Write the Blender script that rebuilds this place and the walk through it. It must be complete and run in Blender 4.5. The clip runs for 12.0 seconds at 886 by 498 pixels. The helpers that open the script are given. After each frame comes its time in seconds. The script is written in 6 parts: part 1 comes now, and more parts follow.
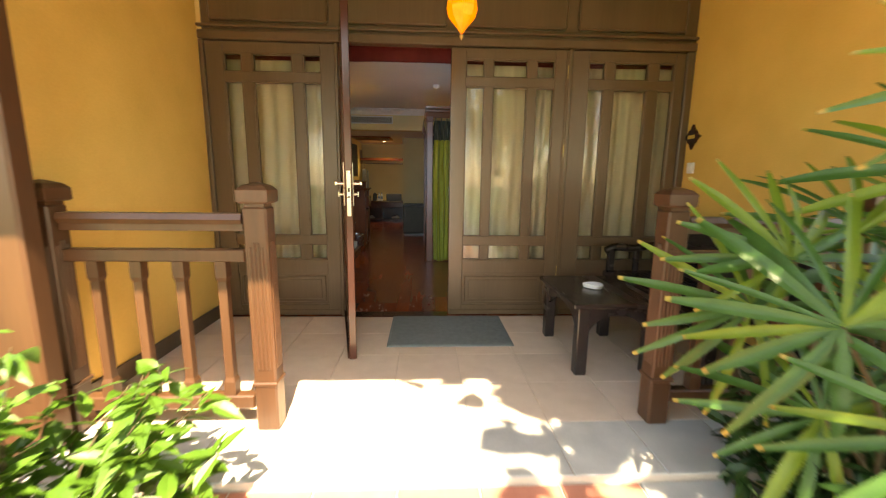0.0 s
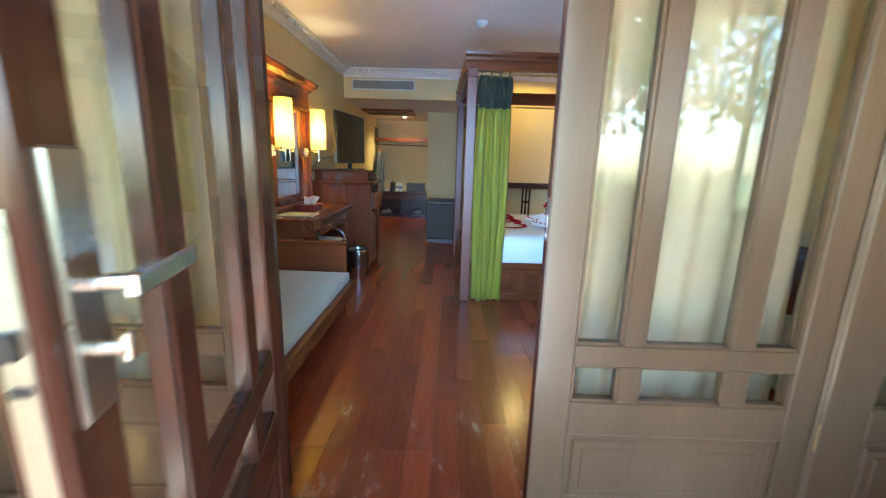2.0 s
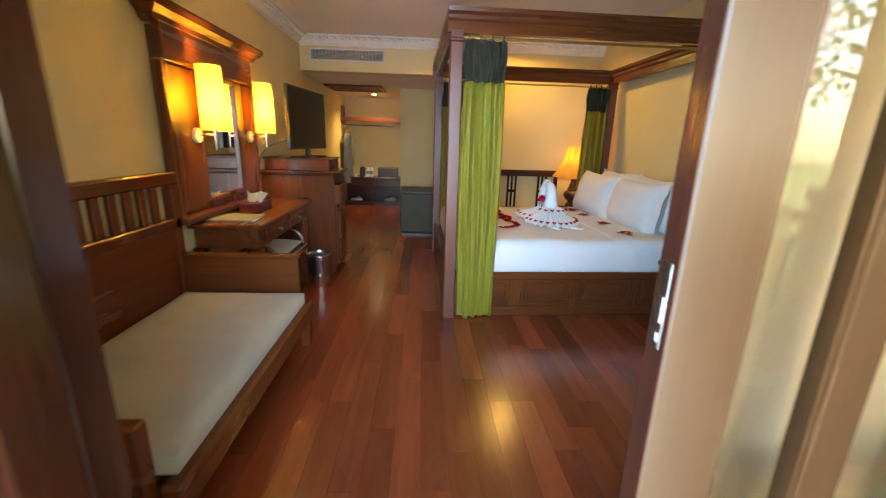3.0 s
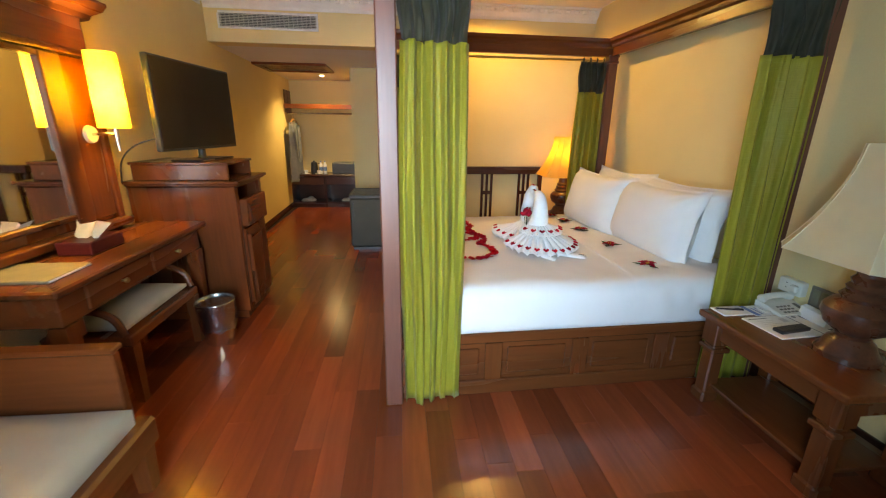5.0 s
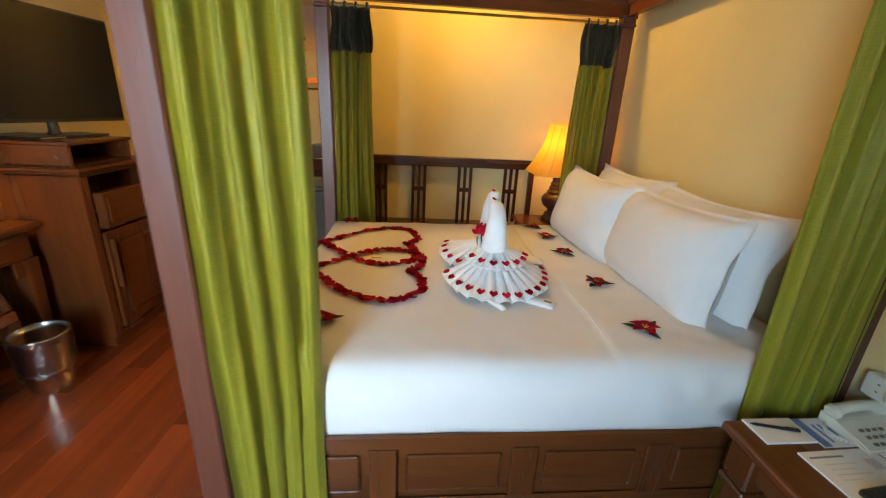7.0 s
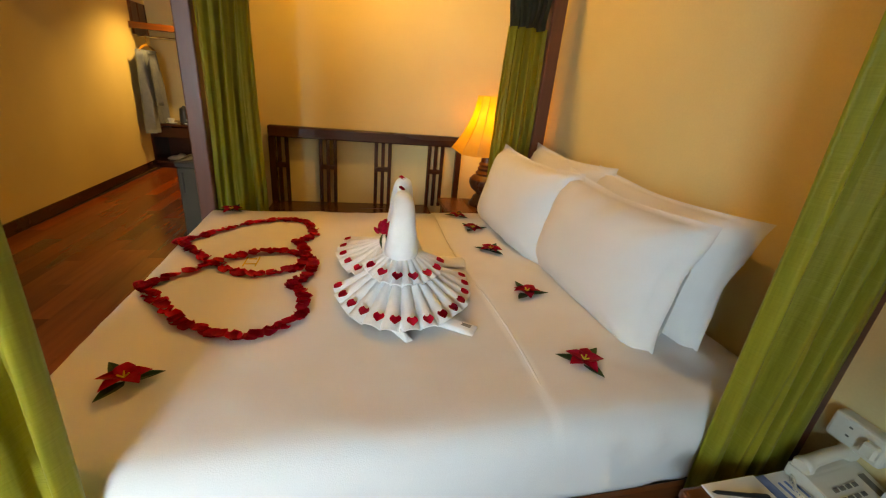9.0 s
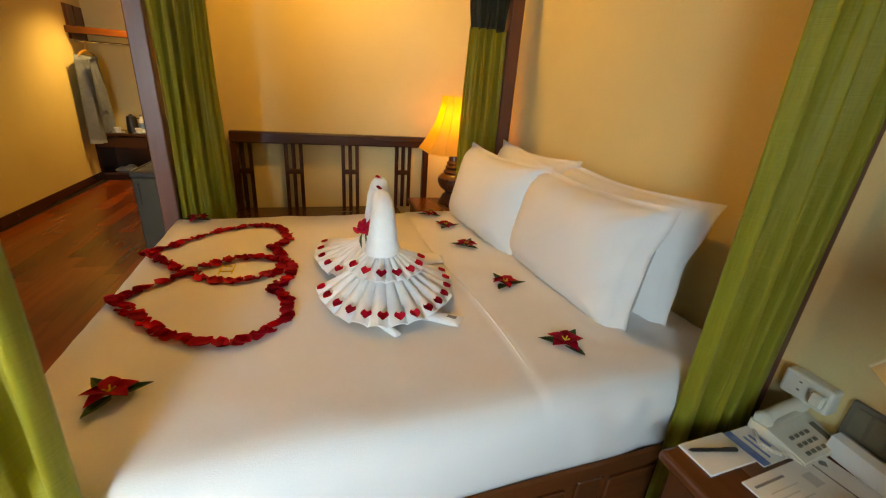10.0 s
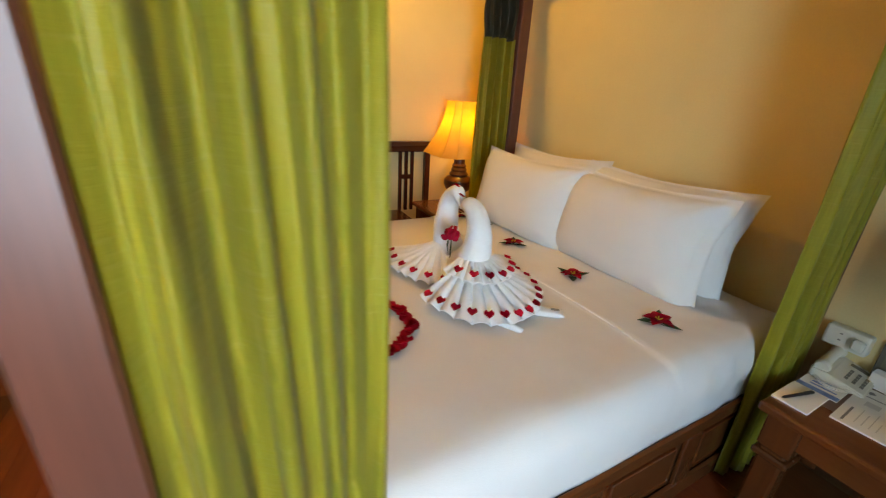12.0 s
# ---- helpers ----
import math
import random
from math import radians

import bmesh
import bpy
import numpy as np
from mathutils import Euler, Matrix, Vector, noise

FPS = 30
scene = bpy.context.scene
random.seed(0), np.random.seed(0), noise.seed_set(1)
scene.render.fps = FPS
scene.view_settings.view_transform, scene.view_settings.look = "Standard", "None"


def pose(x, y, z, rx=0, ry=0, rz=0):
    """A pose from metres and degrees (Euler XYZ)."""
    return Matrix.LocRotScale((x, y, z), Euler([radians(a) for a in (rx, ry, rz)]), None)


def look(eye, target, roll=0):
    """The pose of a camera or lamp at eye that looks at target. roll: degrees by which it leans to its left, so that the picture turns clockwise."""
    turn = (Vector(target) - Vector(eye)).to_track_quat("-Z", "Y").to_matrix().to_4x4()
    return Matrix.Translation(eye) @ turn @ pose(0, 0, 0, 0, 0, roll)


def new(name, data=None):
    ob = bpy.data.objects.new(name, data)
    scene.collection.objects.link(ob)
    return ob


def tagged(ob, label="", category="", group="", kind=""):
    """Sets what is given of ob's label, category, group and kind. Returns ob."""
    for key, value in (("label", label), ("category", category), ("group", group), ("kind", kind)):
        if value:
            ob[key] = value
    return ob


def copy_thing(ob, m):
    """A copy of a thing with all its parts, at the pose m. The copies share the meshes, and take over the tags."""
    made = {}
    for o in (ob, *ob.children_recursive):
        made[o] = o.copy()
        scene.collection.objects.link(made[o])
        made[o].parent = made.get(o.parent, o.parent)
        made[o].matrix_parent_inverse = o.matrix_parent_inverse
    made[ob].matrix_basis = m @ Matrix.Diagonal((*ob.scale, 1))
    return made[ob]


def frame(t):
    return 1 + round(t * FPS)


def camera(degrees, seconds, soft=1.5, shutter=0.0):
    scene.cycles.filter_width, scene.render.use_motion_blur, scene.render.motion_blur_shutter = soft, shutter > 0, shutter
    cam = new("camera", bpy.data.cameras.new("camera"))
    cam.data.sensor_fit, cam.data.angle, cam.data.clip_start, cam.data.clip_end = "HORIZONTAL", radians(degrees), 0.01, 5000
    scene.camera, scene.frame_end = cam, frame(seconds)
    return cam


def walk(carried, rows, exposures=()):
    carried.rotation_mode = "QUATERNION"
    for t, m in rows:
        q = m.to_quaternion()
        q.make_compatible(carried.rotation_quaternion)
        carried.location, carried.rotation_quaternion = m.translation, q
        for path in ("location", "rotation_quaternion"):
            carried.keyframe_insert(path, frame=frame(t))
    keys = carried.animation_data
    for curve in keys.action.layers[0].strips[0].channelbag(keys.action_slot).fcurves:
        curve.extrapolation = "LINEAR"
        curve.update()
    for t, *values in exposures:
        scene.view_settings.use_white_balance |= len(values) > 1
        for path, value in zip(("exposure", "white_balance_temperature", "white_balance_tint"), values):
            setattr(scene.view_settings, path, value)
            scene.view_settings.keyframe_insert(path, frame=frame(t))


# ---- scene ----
cam = camera(95.8, 12.0, 1.1, 0.4)
PATH = [
    (0, (0.262, -3.291, 1.151), (0.353, -1.322, 0.812), 0.7),
    (0.5, (0.254, -2.679, 1.163), (0.323, -0.706, 0.842), 1.0),
    (1, (0.232, -2.131, 1.203), (0.274, -0.154, 0.902), 1.5),
    (1.5, (0.218, -1.634, 1.213), (0.187, 0.339, 0.889), 1.5),
    (2, (0.165, -1.164, 1.245), (0.141, 0.79, 0.819), 1.6),
    (2.5, (0.136, -0.833, 1.295), (0.129, 1.107, 0.812), 1.8),
    (3, (0.119, -0.48, 1.302), (0.224, 1.45, 0.785), 1.6),
    (3.5, (0.118, -0.167, 1.307), (0.34, 1.75, 0.783), 1.5),
    (5.5, (0.534, 0.791, 1.363), (0.738, 2.686, 0.758), 0.7),
    (6, (0.705, 0.983, 1.34), (0.884, 2.874, 0.714), 1.7),
    (6.5, (0.835, 1.198, 1.335), (0.991, 3.092, 0.709), 2.4),
    (7, (0.942, 1.367, 1.347), (1.057, 3.254, 0.697), 2.8),
    (7.5, (1.095, 1.546, 1.322), (1.257, 3.419, 0.641), 4.3),
    (9.5, (1.129, 1.793, 1.325), (1.64, 3.573, 0.57), 4.8),
    (10, (1.067, 1.756, 1.314), (1.656, 3.523, 0.585), 4.2),
    (10.5, (0.948, 1.702, 1.334), (1.608, 3.44, 0.595), 3.8),
    (11, (0.847, 1.73, 1.338), (1.6, 3.432, 0.606), 3.8),
    (11.5, (0.703, 1.801, 1.343), (1.527, 3.469, 0.61), 3.6),
    (12, (0.495, 1.895, 1.333), (1.373, 3.542, 0.612), 3.5),
]
walk(cam, [(t, look(eye, target, roll)) for t, eye, target, roll in PATH],
     [(0.0, 2.64, 9600, 12), (0.6, 3.18, 7300, 8), (1.2, 3.75, 5500, 4), (1.7, 3.95, 5400, 3), (2.2, 3.92, 5900, 5), (2.8, 3.95, 7300, 12), (3.5, 4.02, 10200, 19),
      (5.5, 4.28, 8800, 13), (7.0, 4.08, 9300, 12), (9.3, 3.97, 12200, 16), (10.5, 4.02, 12200, 14), (11.5, 4.0, 10000, 13), (12.0, 3.92, 10400, 16)])
# ---- world, sun and large lights ----
world = bpy.data.worlds.new("sky")
scene.world = world
world.use_nodes = True
wn = world.node_tree.nodes
sky = wn.new("ShaderNodeTexSky")
sky.sky_type = "NISHITA"
sky.sun_disc = False
sky.sun_elevation = radians(56)
sky.sun_rotation = radians(171)
wn["Background"].inputs["Strength"].default_value = 0.15
world.node_tree.links.new(sky.outputs[0], wn["Background"].inputs["Color"])

sun_data = bpy.data.lights.new("sun", "SUN")
sun_data.energy, sun_data.angle, sun_data.color = 5.0, radians(0.6), (1.0, 0.93, 0.82)
sun = new("sun", sun_data)
sun.matrix_world = look((0.15 * 5, -5, 1.52 * 5), (0, 0, 0))


def area_lamp(name, eye, target, w, h, watts, colour):
    d = bpy.data.lights.new(name, "AREA")
    d.shape, d.size, d.size_y, d.energy, d.color = "RECTANGLE", w, h, watts, colour
    ob = new(name, d)
    ob.matrix_world = look(eye, target)
    return ob


def point_lamp(name, p, watts, colour, radius=0.04):
    d = bpy.data.lights.new(name, "POINT")
    d.energy, d.color, d.shadow_soft_size = watts, colour, radius
    ob = new(name, d)
    ob.location = p
    return ob


def spot_lamp(name, p, watts, colour, angle=110, blend=0.7):
    d = bpy.data.lights.new(name, "SPOT")
    d.energy, d.color, d.spot_size, d.spot_blend, d.shadow_soft_size = watts, colour, radians(angle), blend, 0.04
    ob = new(name, d)
    ob.location = p
    return ob


WARM = (1.0, 0.62, 0.20)
doorway = area_lamp("doorway_daylight", (0.03, 0.0, 1.30), (0.30, 1, 1.14), 0.8, 1.5, 3.2, (0.28, 0.56, 1.0))
doorway.data.spread = radians(104)
point_lamp("sconce_bulb_near", (-1.235, 2.30, 1.53), 2.0, (1.0, 0.70, 0.30), 0.05)
point_lamp("sconce_bulb_far", (-1.215, 3.12, 1.53), 2.0, (1.0, 0.70, 0.30), 0.05)
point_lamp("table_lamp_bulb", (2.08, 4.68, 1.12), 0.34, (1.0, 0.60, 0.13), 0.05)
point_lamp("porch_bulb", (0.47, -0.8, 2.13), 0.45, WARM, 0.04)
spot_lamp("closet_spot", (-0.80, 7.45, 2.09), 4.7, (1.0, 0.79, 0.36), 140)
spot_lamp("bed_spot", (1.25, 4.32, 2.49), 3.2, (1.0, 0.65, 0.18), 165, 0.25)

# ---- materials ----


def mat(name, c0, c1=None, rough=0.5, metal=0.0, scale=6.0, fine=90.0, bump=0.1, grain="", spread=0.0, sheen=0.0, emit=None, power=0.0,
        trans=0.0, spec=0.5, coat=0.0, alpha=1.0):
    """Surface with a coarse and a fine variation between two colours, fine relief and uneven gloss; grain: the long axis of wood."""
    m = bpy.data.materials.new(name)
    m.use_nodes = True
    nt = m.node_tree
    n, l = nt.nodes, nt.links
    b = n["Principled BSDF"]
    c1 = c1 or tuple(c * 0.8 for c in c0)
    tc = n.new("ShaderNodeTexCoord")
    mp = n.new("ShaderNodeMapping")
    s = {"x": (0.08, 1, 1), "y": (1, 0.08, 1), "z": (1, 1, 0.08), "": (1, 1, 1)}[grain]
    mp.inputs["Scale"].default_value = s
    l.new(tc.outputs["Object"], mp.inputs["Vector"])
    n1, n2 = n.new("ShaderNodeTexNoise"), n.new("ShaderNodeTexNoise")
    n1.inputs["Scale"].default_value, n2.inputs["Scale"].default_value = scale, fine
    n1.inputs["Detail"].default_value, n2.inputs["Detail"].default_value = 5, 4
    if spread:
        oi = n.new("ShaderNodeObjectInfo")
        off = n.new("ShaderNodeVectorMath")
        off.operation = "MULTIPLY_ADD"
        l.new(oi.outputs["Random"], off.inputs[0])
        off.inputs[1].default_value = (17, 23, 31)
        l.new(mp.outputs[0], off.inputs[2])
        src = off.outputs[0]
    else:
        src = mp.outputs[0]
    l.new(src, n1.inputs["Vector"])
    l.new(src, n2.inputs["Vector"])
    add = n.new("ShaderNodeMath")
    add.operation = "MULTIPLY_ADD"
    l.new(n2.outputs["Fac"], add.inputs[0])
    add.inputs[1].default_value = 0.45
    l.new(n1.outputs["Fac"], add.inputs[2])
    rm = n.new("ShaderNodeMapRange")
    rm.inputs["From Min"].default_value, rm.inputs["From Max"].default_value = 0.5, 0.95
    l.new(add.outputs[0], rm.inputs["Value"])
    mix = n.new("ShaderNodeMix")
    mix.data_type = "RGBA"
    mix.inputs["A"].default_value, mix.inputs["B"].default_value = (*c0, 1), (*c1, 1)
    l.new(rm.outputs[0], mix.inputs["Factor"])
    col = mix.outputs["Result"]
    if spread:
        hsv = n.new("ShaderNodeHueSaturation")
        mr = n.new("ShaderNodeMapRange")
        mr.inputs["To Min"].default_value, mr.inputs["To Max"].default_value = 1 - spread, 1 + spread
        l.new(oi.outputs["Random"], mr.inputs["Value"])
        l.new(mr.outputs[0], hsv.inputs["Value"])
        l.new(col, hsv.inputs["Color"])
        col = hsv.outputs[0]
    l.new(col, b.inputs["Base Color"])
    rr = n.new("ShaderNodeMapRange")
    rr.inputs["To Min"].default_value, rr.inputs["To Max"].default_value = max(0.02, rough * 0.8), min(1, rough * 1.25)
    l.new(n1.outputs["Fac"], rr.inputs["Value"])
    l.new(rr.outputs[0], b.inputs["Roughness"])
    b.inputs["Metallic"].default_value = metal
    b.inputs["Specular IOR Level"].default_value = spec
    b.inputs["Sheen Weight"].default_value = sheen
    b.inputs["Coat Weight"].default_value = coat
    if trans:
        tr = n.new("ShaderNodeBsdfTranslucent")
        l.new(col, tr.inputs["Color"])
        ms = n.new("ShaderNodeMixShader")
        ms.inputs[0].default_value = trans
        l.new(b.outputs[0], ms.inputs[1])
        l.new(tr.outputs[0], ms.inputs[2])
        l.new(ms.outputs[0], n["Material Output"].inputs["Surface"])
    if emit:
        b.inputs["Emission Color"].default_value = (*emit, 1)
        b.inputs["Emission Strength"].default_value = power
    if bump:
        bp = n.new("ShaderNodeBump")
        bp.inputs["Strength"].default_value, bp.inputs["Distance"].default_value = bump, 0.004
        l.new(n2.outputs["Fac"], bp.inputs["Height"])
        l.new(bp.outputs[0], b.inputs["Normal"])
    return m


M = {
    "door_wood": mat("brown_painted_timber", (0.118, 0.078, 0.046), (0.088, 0.057, 0.033), 0.30, scale=5, fine=60, bump=0.12, grain="z"),
    "door_edge": mat("dark_red_door_timber", (0.080, 0.029, 0.018), (0.046, 0.017, 0.011), 0.16, scale=5, fine=60, bump=0.1, grain="z"),
    "post_wood": mat("weathered_post_timber", (0.092, 0.043, 0.021), (0.060, 0.028, 0.014), 0.34, scale=6, fine=70, bump=0.2, grain="z"),
    "wood_x": mat("polished_redwood_x", (0.165, 0.043, 0.012), (0.095, 0.024, 0.007), 0.26, scale=5, fine=45, bump=0.04, grain="x"),
    "wood_y": mat("polished_redwood_y", (0.165, 0.043, 0.012), (0.095, 0.024, 0.007), 0.26, scale=5, fine=45, bump=0.04, grain="y"),
    "wood_z": mat("polished_redwood_z", (0.165, 0.043, 0.012), (0.095, 0.024, 0.007), 0.26, scale=5, fine=45, bump=0.04, grain="z"),
    "dark_x": mat("dark_stained_wood_x", (0.07, 0.02, 0.012), (0.035, 0.011, 0.007), 0.25, scale=7, fine=70, bump=0.06, grain="x"),
    "dark_z": mat("dark_stained_wood_z", (0.07, 0.02, 0.012), (0.035, 0.011, 0.007), 0.25, scale=7, fine=70, bump=0.06, grain="z"),
    "post_z": mat("bed_post_mahogany", (0.17, 0.052, 0.030), (0.10, 0.028, 0.016), 0.34, scale=7, fine=70, bump=0.05, grain="z"),
    "plank": mat("lacquered_floorboard", (0.28, 0.057, 0.019), (0.175, 0.035, 0.012), 0.22, scale=3.5, fine=38, bump=0.03, grain="y", spread=0.30),
    "subfloor": mat("dark_floor_joint", (0.03, 0.012, 0.007), None, 0.5),
    "black_wood": mat("black_stained_wood", (0.030, 0.022, 0.021), (0.018, 0.014, 0.014), 0.26, scale=6, fine=70, bump=0.12, grain="y"),
    "yellow": mat("ochre_plaster", (0.73, 0.46, 0.13), (0.63, 0.385, 0.10), 0.85, scale=2.5, fine=110, bump=0.12),
    "cream": mat("cream_wall_paint", (0.74, 0.585, 0.29), (0.68, 0.525, 0.25), 0.7, scale=1.6, fine=130, bump=0.05),
    "white": mat("white_ceiling_paint", (0.78, 0.73, 0.68), (0.72, 0.67, 0.62), 0.8, scale=1.5, fine=120, bump=0.04),
    "stucco": mat("white_moulded_plaster", (0.80, 0.76, 0.70), (0.72, 0.68, 0.62), 0.6, scale=8, fine=80, bump=0.1),
    "tile": mat("beige_porch_tile", (0.72, 0.60, 0.49), (0.65, 0.535, 0.43), 0.42, scale=9, fine=140, bump=0.05, spread=0.06),
    "grout": mat("pale_grout", (0.60, 0.515, 0.425), None, 0.9),
    "stone": mat("grey_border_stone", (0.50, 0.50, 0.47), (0.40, 0.41, 0.39), 0.55, scale=7, fine=120, bump=0.15, spread=0.08),
    "terracotta": mat("terracotta_tile", (0.52, 0.21, 0.14), (0.44, 0.165, 0.11), 0.6, scale=8, fine=120, bump=0.15, spread=0.12),
    "soil": mat("garden_soil", (0.07, 0.05, 0.03), (0.035, 0.026, 0.017), 0.95, scale=14, fine=90, bump=0.6),
    "grass": mat("short_green_lawn", (0.085, 0.15, 0.03), (0.05, 0.10, 0.02), 0.9, scale=3, fine=60, bump=0.6),
    "mat": mat("grey_blue_doormat", (0.19, 0.225, 0.23), (0.15, 0.18, 0.19), 0.95, scale=30, fine=400, bump=0.5),
    "olive": mat("dark_olive_cloth", (0.060, 0.055, 0.024), (0.040, 0.038, 0.016), 0.65, scale=9, fine=260, bump=0.12, sheen=0.2),
    "voile": mat("cream_door_curtain_cloth", (0.88, 0.81, 0.67), (0.82, 0.75, 0.61), 0.85, scale=6, fine=320, bump=0.15, trans=0.14),
    "red_cloth": mat("dark_red_pelmet_cloth", (0.20, 0.018, 0.02), (0.13, 0.012, 0.014), 0.7, scale=8, fine=250, bump=0.15),
    "cushion": mat("grey_green_upholstery", (0.43, 0.40, 0.30), (0.37, 0.345, 0.26), 0.9, scale=5, fine=420, bump=0.25, sheen=0.2),
    "linen": mat("white_bed_linen", (0.74, 0.72, 0.69), (0.70, 0.68, 0.65), 0.85, scale=4, fine=330, bump=0.12),
    "towel": mat("white_terry_towel", (0.86, 0.85, 0.83), (0.80, 0.79, 0.77), 0.95, scale=30, fine=500, bump=0.6),
    "robe": mat("pale_blue_grey_robe_cloth", (0.31, 0.34, 0.41), (0.25, 0.28, 0.34), 0.9, scale=20, fine=300, bump=0.3),
    "shade_lit": mat("glowing_yellow_shade", (0.96, 0.82, 0.38), (0.94, 0.78, 0.32), 0.8, scale=14, fine=300, bump=0.15, trans=0.45, emit=(1.0, 0.52, 0.02), power=0.006),
    "shade_far": mat("glowing_cream_shade", (0.85, 0.62, 0.25), (0.8, 0.56, 0.2), 0.8, scale=14, fine=300, bump=0.15, trans=0.5, emit=(1.0, 0.45, 0.04), power=0.012),
    "shade_off": mat("cream_linen_shade", (0.90, 0.81, 0.57), (0.86, 0.77, 0.53), 0.85, scale=14, fine=300, bump=0.2, trans=0.25),
    "lantern": mat("amber_lantern_glass", (0.80, 0.34, 0.05), (0.70, 0.27, 0.03), 0.4, scale=30, fine=120, bump=0.2, trans=0.12, emit=(1.0, 0.28, 0.01), power=0.012),
    "glow": mat("lamp_glow", (1, 0.9, 0.7), None, 0.5, emit=(1.0, 0.85, 0.55), power=4, bump=0),
    "carved": mat("carved_lamp_wood", (0.13, 0.042, 0.02), (0.06, 0.02, 0.01), 0.28, scale=18, fine=80, bump=0.15),
    "chrome": mat("brushed_chrome", (0.72, 0.72, 0.70), (0.6, 0.6, 0.58), 0.2, 1.0, scale=20, fine=200, bump=0.03),
    "hanger": mat("pale_hanger_wood", (0.42, 0.20, 0.05), (0.30, 0.13, 0.03), 0.4, scale=12, fine=80, bump=0.05),
    "brass": mat("aged_brass", (0.55, 0.40, 0.16), (0.42, 0.30, 0.11), 0.3, 1.0, scale=20, fine=120, bump=0.05),
    "nickel": mat("pale_nickel_plate", (0.62, 0.60, 0.52), (0.52, 0.50, 0.44), 0.28, 1.0, scale=20, fine=120, bump=0.04),
    "black": mat("black_plastic", (0.014, 0.014, 0.015), (0.02, 0.02, 0.02), 0.35, scale=20, fine=200, bump=0.05),
    "screen": mat("matte_tv_screen", (0.010, 0.010, 0.010), (0.014, 0.013, 0.012), 0.22, scale=4, fine=50, bump=0),
    "ivory": mat("ivory_plastic", (0.70, 0.66, 0.55), (0.66, 0.62, 0.51), 0.4, scale=20, fine=200, bump=0.03),
    "white_plastic": mat("white_plastic", (0.8, 0.78, 0.74), None, 0.4, scale=20, fine=200, bump=0.02),
    "folder": mat("olive_grey_folder_cover", (0.20, 0.185, 0.12), (0.16, 0.15, 0.10), 0.5, scale=12, fine=200, bump=0.1),
    "red_box": mat("red_lacquer", (0.11, 0.012, 0.010), (0.08, 0.009, 0.008), 0.3, scale=12, fine=200, bump=0.04),
    "grey": mat("grey_fridge_enamel", (0.068, 0.063, 0.048), (0.055, 0.051, 0.039), 0.55, scale=6, fine=200, bump=0.04, spec=0.25),
    "key_grey": mat("brown_grey_plastic", (0.17, 0.15, 0.115), (0.14, 0.125, 0.095), 0.5, scale=20, fine=200, bump=0.02),
    "pale_print": mat("faint_print", (0.62, 0.60, 0.56), None, 0.8, bump=0),
    "dark_grey": mat("dark_grey_laminate", (0.045, 0.04, 0.036), (0.03, 0.028, 0.025), 0.4, scale=6, fine=120, bump=0.06),
    "paper": mat("white_paper", (0.82, 0.80, 0.75), (0.78, 0.76, 0.71), 0.8, scale=10, fine=200, bump=0.03),
    "blue": mat("blue_printed_card", (0.05, 0.13, 0.38), (0.20, 0.30, 0.5), 0.4, scale=25, fine=90, bump=0),
    "print": mat("grey_print", (0.25, 0.24, 0.23), None, 0.8, bump=0),
    "ceramic": mat("white_glazed_ceramic", (0.8, 0.82, 0.85), None, 0.15, scale=10, fine=90, bump=0.02),
    "petal": mat("red_rose_petal", (0.64, 0.005, 0.036), (0.47, 0.004, 0.024), 0.6, scale=30, fine=160, bump=0.15, spread=0.25, trans=0.10, spec=0.2),
    "stamen": mat("yellow_stamen", (0.75, 0.5, 0.05), None, 0.7),
    "leaf": mat("dark_green_leaf", (0.03, 0.085, 0.018), (0.018, 0.055, 0.013), 0.4, scale=25, fine=140, bump=0.15, spread=0.2, trans=0.2),
    "shrub": mat("fresh_green_shrub_leaf", (0.085, 0.19, 0.024), (0.05, 0.125, 0.014), 0.42, scale=14, fine=120, bump=0.15, trans=0.35),
    "palm": mat("palm_blade_green", (0.055, 0.155, 0.03), (0.035, 0.105, 0.02), 0.36, scale=9, fine=140, bump=0.15, trans=0.35),
    # yellower blade: the glow of sun shining through it is put into the colour
    "palm_backlit": mat("backlit_palm_blade", (0.17, 0.27, 0.025), (0.12, 0.21, 0.02), 0.4, scale=9, fine=140, bump=0.15, trans=0.4),
    "palm_tip": mat("yellowing_palm_tip", (0.35, 0.30, 0.05), (0.28, 0.20, 0.05), 0.5, scale=20, fine=140, bump=0.15, trans=0.3),
    "stem": mat("brown_cane", (0.10, 0.075, 0.035), (0.06, 0.045, 0.02), 0.8, scale=20, fine=90, bump=0.4),
    "wet_steel": mat("stainless_bin_steel", (0.80, 0.80, 0.78), (0.66, 0.66, 0.64), 0.16, 1.0, scale=12, fine=120, bump=0.04),
    "rubber": mat("dark_cable_rubber", (0.02, 0.02, 0.02), None, 0.6),
    "gold_digit": mat("gold_painted_mark", (0.6, 0.42, 0.1), None, 0.5),
}


